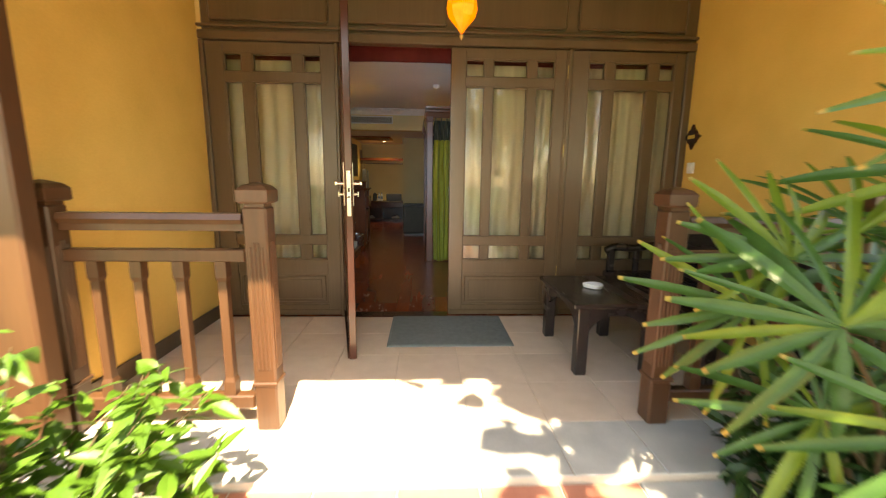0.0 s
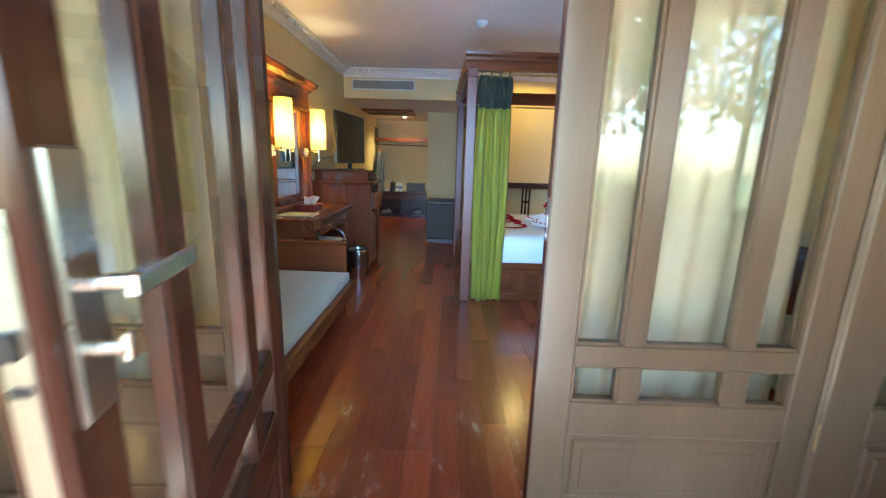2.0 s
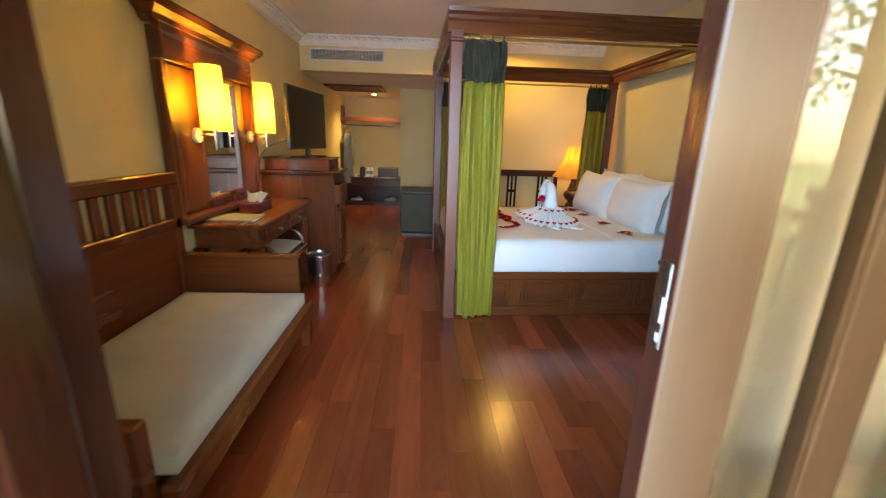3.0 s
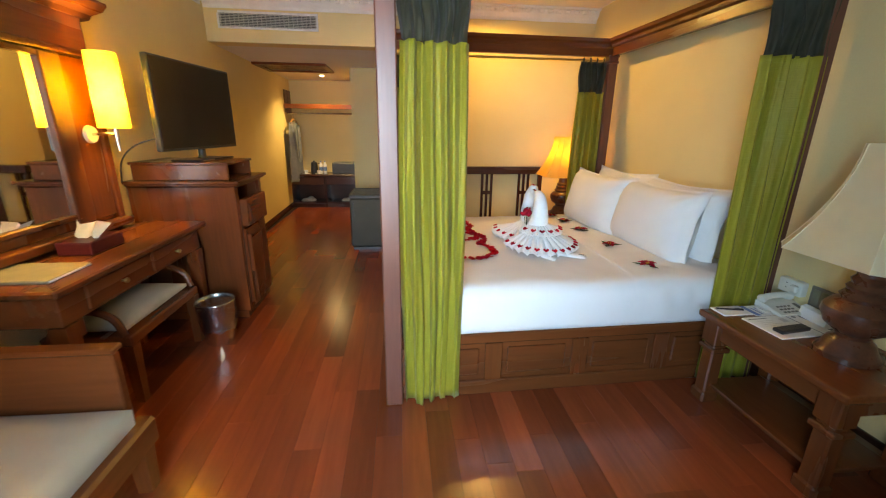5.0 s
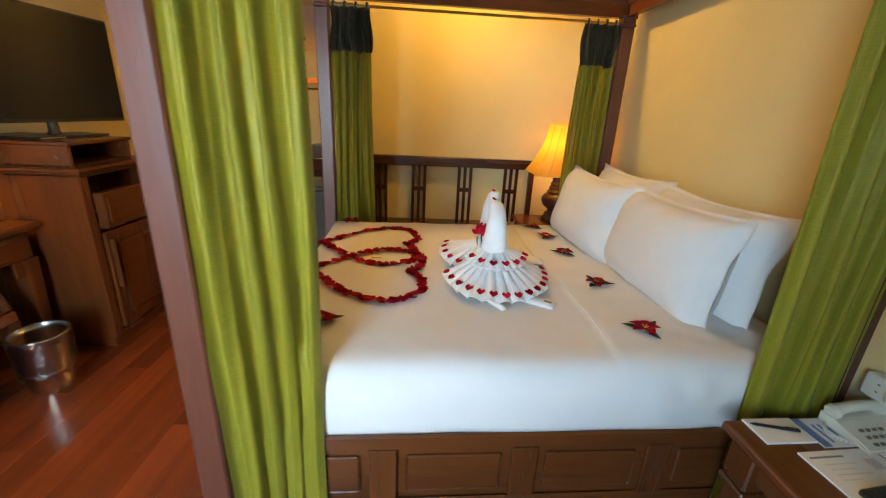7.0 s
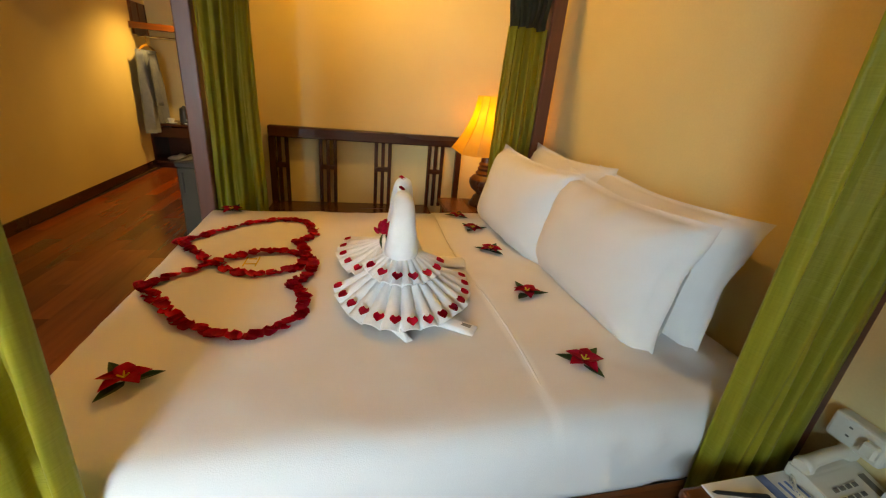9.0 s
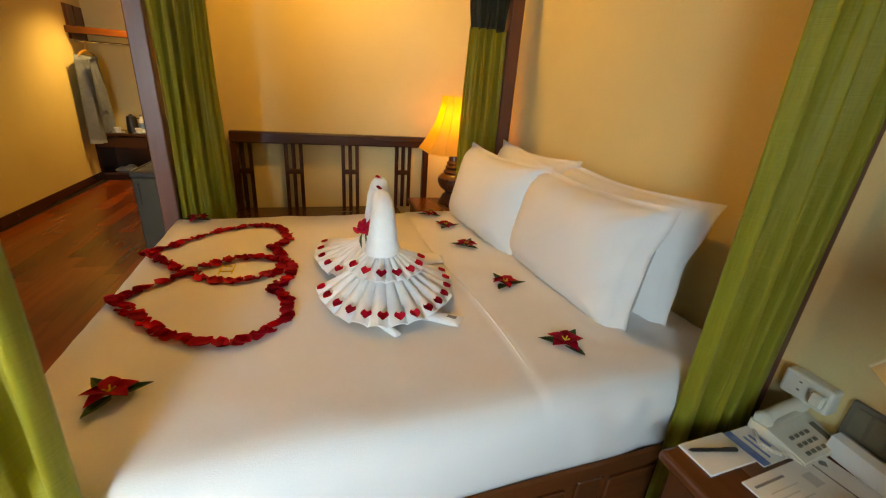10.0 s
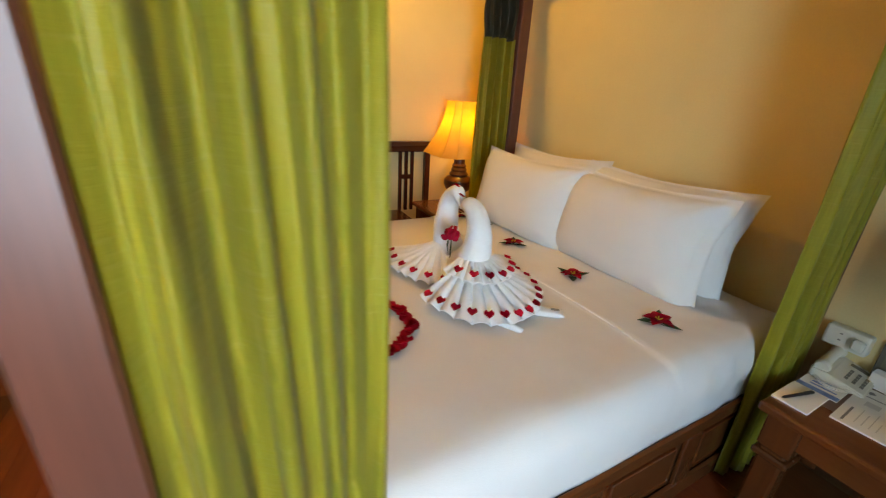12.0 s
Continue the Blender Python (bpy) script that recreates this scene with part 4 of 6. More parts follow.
part("bracket", boxes((-0.99, 2.23, 0.49, -0.975, 2.29, 0.57), bevel=0.006), "wood_z", dk)

st = thing("desk_stool", -1.08, 2.80, 0, "wooden stool with a pale cushion pushed under the desk", "stool")
part("seat_frame", boxes((-1.34, 2.46, 0.32, -0.93, 3.13, 0.375), bevel=0.008), "wood_y", st)
part("seat_pad", placed(cushion_mesh(0.34, 0.58, 0.06, 0.02, puff=0.012), pose(-1.14, 2.79, 0.37)), "cushion", st, "pale grey-green pad", smooth=True, angle=70)
for x in (-1.31, -0.96):
    for y in (2.49, 3.10):
        part("leg", turned([(0.03, 0), (0.04, 0.32)], x, y, 4, twist=math.pi / 4), "wood_z", st)
for y in (2.47, 3.115):
    a = bmesh.new()
    tube(a, smooth_path([(-1.30, y, 0.36), (-1.24, y, 0.45), (-1.11, y, 0.51), (-1.0, y, 0.47), (-0.96, y, 0.38)], 5), 0.018, 8)
    part("side_arm", a, "wood_x", st, smooth=True)

bk = thing("guest_folder", -1.15, 2.34, 0.745, "closed grey guest folder lying on the desk", "folder")
part("cover", boxes((-1.33, 2.22, 0.745, -1.02, 2.46, 0.760), bevel=0.004), "folder", bk)
part("pages", boxes((-1.325, 2.225, 0.749, -1.017, 2.455, 0.756)), "paper", bk)
ts = thing("tissue_box", -1.19, 2.72, 0.745, "red lacquered tissue box with a white tissue", "tissue box")
part("case", boxes((-1.27, 2.60, 0.745, -1.11, 2.84, 0.81), bevel=0.005), "red_box", ts)
tm = bmesh.new()
gv = [[tm.verts.new((-1.19 + 0.05 * (i - 2) / 2 * (1 + 0.3 * j), 2.72 + 0.02 * math.sin(3 * i + j) + 0.03 * (j - 1), 0.81 + 0.035 * j + 0.012 * math.cos(2.2 * i))) for i in range(5)] for j in range(3)]
for j in range(2):
    for i in range(4):
        tm.faces.new((gv[j][i], gv[j][i + 1], gv[j + 1][i + 1], gv[j + 1][i]))
bmesh.ops.solidify(tm, geom=tm.faces[:], thickness=0.002)
part("tissue", tm, "paper", ts, smooth=True)

# ---- television on its cabinet ----
tc = thing("tv_cabinet", -1.07, 3.66, 0, "reddish wooden television cabinet with its drawer pulled out", "cabinet")
for pn_, q in (("side", (-1.40, 3.40, 0.06, -0.73, 3.425, 0.97)), ("side", (-1.40, 3.895, 0.06, -0.73, 3.92, 0.97)), ("back", (-1.40, 3.425, 0.06, -1.38, 3.895, 0.97)), ("floor_board", (-1.38, 3.425, 0.06, -0.73, 3.895, 0.085)),
               ("divider", (-1.38, 3.425, 0.70, -0.76, 3.895, 0.715)), ("stile", (-0.755, 3.425, 0.085, -0.73, 3.455, 0.97)), ("stile", (-0.755, 3.865, 0.085, -0.73, 3.895, 0.97))):
    part(pn_, boxes(q, bevel=0.003), "wood_z", tc)
part("plinth", boxes((-1.40, 3.41, 0, -0.75, 3.91, 0.06), bevel=0.004), "wood_y", tc)
led = bmesh.new()
for o, z0, z1 in ((0.0, 0.955, 0.97), (0.018, 0.97, 0.985), (0.036, 0.985, 1.005)):
    box(led, -1.405, 3.40 - o, z0, -0.725 + o, 3.92 + o, z1, 0.005)
part("top_ledge", led, "wood_y", tc)
dr = part("drawer", boxes((-0.735, 3.46, 0.68, -0.685, 3.86, 0.87), bevel=0.006), "wood_y", tc, "drawer pulled half out")
part("handle", boxes((-0.685, 3.475, 0.71, -0.672, 3.488, 0.84), bevel=0.004), "wood_z", dr)
d2 = part("door", boxes((-0.735, 3.46, 0.10, -0.713, 3.86, 0.66), bevel=0.005), "wood_z", tc)
part("door_panel", boxes((-0.713, 3.52, 0.17, -0.703, 3.80, 0.59), bevel=0.008), "wood_z", d2)
part("handle", boxes((-0.715, 3.475, 0.34, -0.688, 3.488, 0.62), bevel=0.004), "wood_z", d2)
ub = thing("tv_stand_box", -1.08, 3.66, 1.005, "low open wooden box on the cabinet under the television", "stand")
part("shell", boxes((-1.37, 3.43, 1.005, -0.77, 3.45, 1.105), (-1.37, 3.84, 1.005, -0.77, 3.86, 1.105), (-1.37, 3.45, 1.005, -1.35, 3.84, 1.105), (-1.38, 3.42, 1.105, -0.76, 3.87, 1.122), bevel=0.004), "wood_y", ub)
part("shelf", boxes((-1.35, 3.45, 1.005, -0.78, 3.84, 1.012)), "dark_x", ub)

tv = thing("television", -1.02, 3.69, 1.122, "large black flat television switched off, on a black foot", "television", rz=-7, local=True)
part("casing", boxes((-0.02, -0.44, 0.075, 0.018, 0.44, 0.632), (-0.05, -0.28, 0.16, -0.02, 0.28, 0.50), bevel=0.006), "black", tv)
part("screen", boxes((0.0182, -0.427, 0.092, 0.0205, 0.427, 0.619)), "screen", tv, "dark switched-off screen")
part("neck", turned([(0.035, 0.01), (0.025, 0.03), (0.022, 0.10)], -0.01, 0.0, 14), "black", tv, smooth=True)
part("foot", boxes((-0.10, -0.22, 0, 0.10, 0.22, 0.012), bevel=0.005), "black", tv)
part("standby_strip", boxes((0.10, -0.18, 0.003, 0.1015, -0.05, 0.009)), "nickel", tv)
cb = bmesh.new()
tube(cb, smooth_path([(-1.06, 3.45, 1.30), (-1.25, 3.36, 1.24), (-1.36, 3.35, 1.14), (-1.395, 3.36, 1.0)], 6), 0.005, 6)
solo("tv_cable", cb, "rubber", "thin dark cable behind the television", "cable", smooth=True)

# ---- waste bin ----
WX, WY = -0.815, 3.08
wb = thing("waste_bin", WX, WY, 0, "small steel waste bin with a clear liner", "bin")
bn_m = turned([(0.079, 0.0), (0.084, 0.006), (0.084, 0.016), (0.089, 0.03), (0.108, 0.272), (0.112, 0.28), (0.106, 0.28), (0.086, 0.04), (0.0, 0.032)], WX, WY, 28)
part("pail", bn_m, "wet_steel", wb, smooth=True)
rm = turned([(0.1070, 0.2795), (0.1110, 0.2795), (0.1150, 0.2850), (0.1150, 0.2885), (0.1120, 0.2920), (0.1080, 0.2900), (0.1070, 0.2860), (0.1070, 0.2795)], WX, WY, 32)
part("rim", rm, "chrome", wb, "bright rolled steel rim", smooth=True)
outer = [(0.1045 + 0.0095 * k / 9, 0.105 + 0.019 * k) for k in range(10)]
inner = [(0.102 - 0.012 * k / 6, 0.276 - 0.025 * k) for k in range(7)]
lm = turned(outer + [(0.1185, 0.285), (0.1165, 0.2945), (0.1055, 0.2945)] + inner + [(0.05, 0.11), (0.0, 0.105)], WX, WY, 44)
crumple = random.Random(77)
for v in lm.verts:
    dx, dy = v.co.x - WX, v.co.y - WY
    r = math.hypot(dx, dy)
    if r < 0.06:
        continue
    a = math.atan2(dy, dx)
    if v.co.z < 0.11:
        v.co.z += 0.012 * math.sin(7 * a)
    if v.co.z < 0.27:
        push = crumple.uniform(0.0, 0.0045) * (1 if r > 0.1035 else -1)
        v.co.x += push * dx / r
        v.co.y += push * dy / r
part("liner", lm, "film", wb, "crumpled clear plastic liner").visible_shadow = False

# ---- passage and closet ----
fr = thing("mini_fridge", 0.08, 5.36, 0, "small grey fridge with a dark top in the passage", "fridge")
part("body", boxes((-0.19, 5.14, 0.03, 0.31, 5.62, 0.60), bevel=0.008), "grey", fr)
part("door", boxes((-0.19, 5.09, 0.05, 0.31, 5.135, 0.598), bevel=0.012), "grey", fr)
part("top", boxes((-0.195, 5.085, 0.60, 0.315, 5.625, 0.632), bevel=0.006), "dark_grey", fr, "dark worktop panel")
part("rim", boxes((-0.195, 5.085, 0.632, 0.315, 5.10, 0.640), (-0.195, 5.61, 0.632, 0.315, 5.625, 0.640), (-0.195, 5.10, 0.632, -0.18, 5.61, 0.640), (0.30, 5.10, 0.632, 0.315, 5.61, 0.640), bevel=0.002), "grey", fr, "raised metal rim")
for i in range(9):
    part("vent_slat", boxes((-0.17, 5.13 + i * 0.05, 0.632, 0.29, 5.155 + i * 0.05, 0.637), bevel=0.001), "dark_grey", fr)
part("handle", boxes((-0.16, 5.078, 0.40, -0.145, 5.092, 0.56), bevel=0.003), "dark_grey", fr)
part("base", boxes((-0.17, 5.11, 0, 0.29, 5.60, 0.03)), "black", fr)

cl = thing("closet_unit", -0.94, 7.98, 0, "low dark open closet unit with drawers and shelves", "cabinet")
part("top", boxes((XC + 0.01, 7.73, 0.54, -0.28, 8.195, 0.57), bevel=0.005), "dark_x", cl)
for x in (XC + 0.02, -0.93, -0.31):
    part("upright", boxes((x, 7.75, 0, x + 0.03, 8.19, 0.54), bevel=0.003), "dark_z", cl)
part("bottom_shelf", boxes((XC + 0.05, 7.75, 0.06, -0.31, 8.19, 0.085)), "dark_x", cl)
part("toe_board", boxes((XC + 0.05, 7.77, 0, -0.31, 7.79, 0.06)), "dark_x", cl)
for x0, x1 in ((XC + 0.055, -0.935), (-0.895, -0.315)):
    part("drawer", boxes((x0, 7.74, 0.40, x1, 7.77, 0.53), bevel=0.004), "dark_x", cl)
part("back_board", boxes((XC + 0.05, 8.185, 0.085, -0.31, 8.195, 0.54)), "dark_x", cl)
sh = thing("closet_shelf", -0.94, 7.95, 1.60, "wooden closet shelf with a chrome hanging rail", "shelf")
part("board", boxes((XC + 0.002, 7.7, 1.66, -0.272, 8.198, 1.70), bevel=0.005), "wood_x", sh)
part("side_bracket", boxes((XC + 0.002, 7.75, 1.58, XC + 0.03, 8.19, 1.94), bevel=0.006), "wood_z", sh)
part("front_batten", boxes((XC + 0.03, 7.69, 1.64, -0.272, 7.702, 1.71), bevel=0.003), "wood_x", sh)
rd = bmesh.new()
tube(rd, [(XC + 0.004, 7.87, 1.57), (-0.272, 7.87, 1.57)], 0.013, 10)
part("rail", rd, "chrome", sh, "chrome hanging rail", smooth=True)
rb = thing("bathrobe", -1.36, 7.76, 0.47, "pale blue-grey bathrobe on a wooden hanger", "robe")
part("cloth", drape(7.51, 8.01, -1.36, 0.47, 1.42, 4, 0.05, flare=0.18, seed=31, axis="y", thick=0.02, nz=14), "robe", rb, smooth=True, angle=180)
part("sleeve", drape(7.55, 7.69, -1.27, 0.80, 1.38, 2, 0.03, seed=33, axis="y", thick=0.02, nz=10), "robe", rb, smooth=True, angle=180)
hg = bmesh.new()
tube(hg, smooth_path([(-1.36, 7.55, 1.40), (-1.36, 7.65, 1.45), (-1.36, 7.77, 1.47), (-1.36, 7.89, 1.45), (-1.36, 7.99, 1.40)], 4), 0.012, 8)
tube(hg, smooth_path([(-1.36, 7.77, 1.47), (-1.36, 7.77, 1.54), (-1.36, 7.79, 1.585), (-1.36, 7.77, 1.57)], 4), 0.004, 6)
part("hanger", hg, "hanger", rb, "pale wooden hanger", smooth=True)
kt = thing("kettle", -1.12, 7.95, 0.57, "small black electric kettle on the closet unit", "kettle")
part("jug", turned([(0.06, 0.57), (0.065, 0.60), (0.055, 0.74), (0.05, 0.76), (0.02, 0.775), (0.012, 0.79), (0.002, 0.793)], -1.12, 7.95, 16), "black", kt, smooth=True)
kh = bmesh.new()
tube(kh, smooth_path([(-1.06, 7.95, 0.74), (-1.02, 7.95, 0.73), (-1.02, 7.95, 0.65), (-1.06, 7.95, 0.62)], 4), 0.008, 6)
part("handle", kh, "black", kt, smooth=True)
for x in (-1.0, -0.93):
    bt = thing("water_bottle", x, 7.91, 0.57, "clear water bottle with a blue and white label", "bottle", "water bottles")
    part("body", turned([(0.03, 0.57), (0.032, 0.58), (0.032, 0.72), (0.013, 0.755), (0.012, 0.77)], x, 7.91, 14), "ceramic", bt, smooth=True)
    part("label", turned([(0.0328, 0.62), (0.0328, 0.69)], x, 7.91, 14), "blue", bt)
    part("cap", turned([(0.014, 0.77), (0.014, 0.79), (0.001, 0.791)], x, 7.91, 12), "blue", bt)
sb = thing("safe_box", -0.6, 8, 0.57, "black metal safe on the closet unit", "safe")
part("body", boxes((-0.80, 7.85, 0.57, -0.40, 8.15, 0.76), bevel=0.006), "black", sb)
part("door", boxes((-0.79, 7.84, 0.58, -0.41, 7.85, 0.75), bevel=0.003), "dark_grey", sb)
for x in (-1.24, -1.02):
    cp = turned([(0.02, 0.57), (0.028, 0.575), (0.04, 0.63), (0.037, 0.63), (0.025, 0.58), (0, 0.578)], x, 7.82, 14)
    solo("saucer", turned([(0.02, 0.57), (0.065, 0.578), (0.066, 0.582), (0.03, 0.575), (0.0, 0.575)], x, 7.82, 18), "ceramic", "white saucer under a tea cup", "saucer", group="saucers", smooth=True)
    cp = placed(cp, pose(0, 0, 0.0055))
    solo("tea_cup", cp, "ceramic", "small white tea cup on the closet unit", "cup", group="tea cups", smooth=True)
for x in (-1.25, -0.55):
    sl = thing("slipper_pack", x, 7.9, 0.085, "pale folded slippers on the lower shelf", "slippers", "slippers")
    part("sole", placed(cushion_mesh(0.24, 0.10, 0.04, 0.015, 8), pose(x, 7.9, 0.085)), "cushion", sl, smooth=True, angle=70)
    part("strap", placed(cushion_mesh(0.09, 0.11, 0.035, 0.015, 8), pose(x + 0.04, 7.9, 0.118)), "cushion", sl, smooth=True, angle=70)

ht = thing("ceiling_hatch", -0.98, 6.6, SOFFIT, "dark wooden framed hatch in the passage ceiling", "hatch")
part("frame", boxes((-1.43, 6.20, SOFFIT - 0.03, -0.53, 6.27, SOFFIT), (-1.43, 6.85, SOFFIT - 0.03, -0.53, 6.92, SOFFIT), (-1.43, 6.27, SOFFIT - 0.03, -1.36, 6.85, SOFFIT), (-0.60, 6.27, SOFFIT - 0.03, -0.53, 6.85, SOFFIT), bevel=0.006), "wood_x", ht)
for i in range(8):
    y = 6.28 + i * 0.072
    part("slat", boxes((-1.36, y, SOFFIT - 0.018, -0.60, y + 0.05, SOFFIT - 0.006), bevel=0.002), "dark_x", ht)

vt = thing("air_vent", -0.83, 4.99, 2.25, "grey louvred air conditioning vent in the bulkhead", "vent")
part("frame", boxes((-1.29, 4.985, 2.365, -0.38, 4.999, 2.385), (-1.30, 4.985, 2.235, -0.38, 4.999, 2.255), (-1.30, 4.985, 2.255, -1.28, 4.999, 2.365), (-0.40, 4.985, 2.255, -0.38, 4.999, 2.365), bevel=0.003), "white_plastic", vt)
part("backing", boxes((-1.28, 4.995, 2.255, -0.40, 4.9995, 2.365)), "dark_grey", vt)
for i in range(8):
    z = 2.258 + i * 0.0135
    part("louvre", placed(boxes((-0.44, -0.006, -0.001, 0.44, 0.006, 0.001)), pose(-0.84, 4.988, z + 0.004, 35, 0, 0)), "ivory", vt)
for i in range(43):
    x = -1.27 + i * 0.0205
    if i % 2 == 0:
        part("vane", boxes((x, 4.984, 2.256, x + 0.003, 4.994, 2.364)), "ivory", vt)


def downlight(x, y, z):
    t = thing("downlight", x, y, z, "round recessed ceiling downlight, lit", "lamp", "downlights")
    part("ring", turned([(0.05, z - 0.006), (0.052, z - 0.002), (0.05, z), (0.036, z), (0.036, z - 0.006)], x, y, 20), "white_plastic", t, smooth=True)
    part("bulb", turned([(0.001, z - 0.010), (0.026, z - 0.009), (0.035, z - 0.005), (0.035, z - 0.001)], x, y, 16), "glow", t).visible_shadow = False


downlight(-0.80, 7.45, SOFFIT)
downlight(1.25, 4.32, CEIL)
sd = thing("smoke_detector", 0.42, 2.9, CEIL, "small white round smoke detector on the ceiling", "detector")
part("body", turned([(0.02, CEIL - 0.045), (0.04, CEIL - 0.038), (0.052, CEIL - 0.015), (0.052, CEIL)], 0.42, 2.9, 20), "white_plastic", sd, smooth=True)
part("grille", turned([(0.012, CEIL - 0.055), (0.022, CEIL - 0.05), (0.022, CEIL - 0.043)], 0.42, 2.9, 12), "ivory", sd)

# ---- four-poster bed ----
BX0, BX1, BY0, BY1 = 0.325, 2.305, 2.372, 4.28
BED_TURN = pose(BX0, BY0, 0, 0, 0, 1.6) @ pose(-BX0, -BY0, 0)        # the bed stands a little askew
bed = thing("four_poster_bed", 1.3, 3.25, 0, "mahogany four-poster bed with panelled base and open canopy frame", "bed")
for x, y in ((BX0, BY0), (BX0 + 0.01, BY1), (BX1, BY0 - 0.002), (BX1 + 0.03, BY1)):
    p = boxes((x - 0.042, y - 0.042, 0, x + 0.042, y + 0.042, 1.93), bevel=0.006)
    box(p, x - 0.048, y - 0.048, 1.93, x + 0.048, y + 0.048, 1.95, 0.005)
    box(p, x - 0.042, y - 0.042, 1.95, x + 0.042, y + 0.042, 2.0, 0.004)
    part("post", p, "post_z", bed)


def canopy_beam(axis, a, b, c):
    """A canopy rail with a stepped cornice along both faces; c: its centre line in the other axis."""
    bm = bmesh.new()
    prof = [(c - 0.022, 1.985), (c + 0.022, 1.985), (c + 0.022, 2.05), (c + 0.034, 2.062), (c + 0.036, 2.085), (c + 0.055, 2.10), (c + 0.06, 2.125), (c - 0.06, 2.125), (c - 0.055, 2.10), (c - 0.036, 2.085), (c - 0.034, 2.062), (c - 0.022, 2.05)]
    return extrude_profile(bm, prof, axis, a, b)


part("canopy_beam", canopy_beam("x", BX0 - 0.06, BX1 + 0.05, BY0), "wood_x", bed)
part("canopy_beam", canopy_beam("x", BX0 - 0.06, BX1 + 0.09, BY1), "wood_x", bed)
part("canopy_beam", canopy_beam("y", BY0 + 0.061, BY1 - 0.061, BX0), "wood_y", bed)
part("canopy_beam", canopy_beam("y", BY0 + 0.061, BY1 - 0.061, BX1 + 0.015), "wood_y", bed)
for y in (BY0 - 0.025, BY1 + 0.01):
    r = bmesh.new()
    tube(r, [(BX0 + 0.04, y, 1.955), (BX1 - 0.04, y, 1.955)], 0.009, 8)
    part("curtain_rod", r, "brass", bed, smooth=True)
for y, s in ((BY0 + 0.013, -1), (BY1 - 0.10, 1)):
    side = boxes((BX0 + 0.042, min(y, y + s * -0.03), 0.03, BX1 - 0.042, max(y, y + s * -0.03), 0.34))
    part("side_board", side, "wood_x", bed)
    o0, o1 = sorted((y, y + s * 0.018))
    part("top_rail", boxes((BX0 + 0.042, o0, 0.30, BX1 - 0.042, o1 + 0.0, 0.36), bevel=0.008), "wood_x", bed)
    part("plinth_rail", boxes((BX0 + 0.042, o0, 0.0, BX1 - 0.042, o1, 0.085), bevel=0.008), "wood_x", bed)
    n = 4
    wdt = (BX1 - BX0 - 0.084) / n
    for i in range(n + 1):
        x = BX0 + 0.042 + i * wdt
        part("mullion", boxes((max(BX0 + 0.042, x - 0.045), o0, 0.085, min(BX1 - 0.042, x + 0.045), o1 - 0.003, 0.30), bevel=0.003), "wood_z", bed)
    for i in range(n):
        x = BX0 + 0.042 + i * wdt
        q0, q1 = sorted((y, y + s * 0.009))
        part("panel", boxes((x + 0.075, q0, 0.115, x + wdt - 0.075, q1, 0.27), bevel=0.008), "wood_x", bed)
part("foot_board", boxes((BX0 - 0.015, BY0 + 0.042, 0.0, BX0 + 0.02, BY1 - 0.042, 0.36), bevel=0.006), "wood_y", bed)
part("bed_deck", boxes((BX0 + 0.02, BY0 + 0.045, 0.30, BX1 - 0.05, BY1 - 0.135, 0.345)), "dark_x", bed)
bed.matrix_basis = BED_TURN @ bed.matrix_basis


def bedding(x0, x1, y0, y1, z0, z1, r=0.09):
    """A made-up mattress: rounded edges, soft wrinkles, bulging sides."""
    bm = bmesh.new()
    nx, ny = 150, 64
    cx, cy = (x0 + x1) / 2, (y0 + y1) / 2

    def height(x, y):
        dx = min(x - x0, x1 - x)
        dy = min(y - y0, y1 - y)
        d = min(dx, dy)
        e = max(0, r - d) / r
        z = z1 - r * 0.55 * (1 - math.sqrt(max(0, 1 - e * e)))
        z += 0.006 * noise.noise(Vector((x * 3, y * 3, 1))) + 0.0026 * noise.noise(Vector((x * 11, y * 11, 4)))
        w = max(0, (x - 1.75)) * max(0, 1 - abs(y - y0) / 0.5)
        z += 0.03 * w * noise.noise(Vector((x * 9, y * 14, 7)))
        z += 0.0022 * noise.noise(Vector((x * 5 + y * 9, y * 3 - x * 2, 11)))
        f = min(1, max(0, (x - 1.612 - 0.012 * math.sin(5 * y)) / 0.012))
        z += 0.007 * f * f * (3 - 2 * f)
        return z

    grid = [[bm.verts.new((x0 + (x1 - x0) * i / nx, y0 + (y1 - y0) * j / ny, 0)) for i in range(nx + 1)] for j in range(ny + 1)]
    for row in grid:
        for v in row:
            v.co.z = height(v.co.x, v.co.y)
    for j in range(ny):
        for i in range(nx):
            bm.faces.new((grid[j][i], grid[j][i + 1], grid[j + 1][i + 1], grid[j + 1][i]))
    loop = grid[0][:] + [grid[j][nx] for j in range(1, ny + 1)] + grid[ny][nx - 1::-1] + [grid[j][0] for j in range(ny - 1, 0, -1)]
    prev = loop
    for k in range(1, 6):
        v = k / 5
        ring = []
        for q in loop:
            out = Vector((q.co.x - cx, q.co.y - cy, 0)).normalized()
            s = 0.014 * math.sin(math.pi * v) + 0.006 * v * noise.noise(Vector((q.co.x * 7, q.co.y * 7, 3 + v))) + 0.022 * max(0, min(1, (q.co.x - 1.5) * 2.2)) * noise.noise(Vector((q.co.x * 13 + v * 2, q.co.y * 13, 5 + 2.5 * v)))
            ring.append(bm.verts.new((q.co.x + out.x * s, q.co.y + out.y * s, q.co.z + (z0 - q.co.z) * v)))
        for i in range(len(loop)):
            a = (i + 1) % len(loop)
            bm.faces.new((prev[i], prev[a], ring[a], ring[i]))
        prev = ring
    bm.faces.new(prev)
    return bm


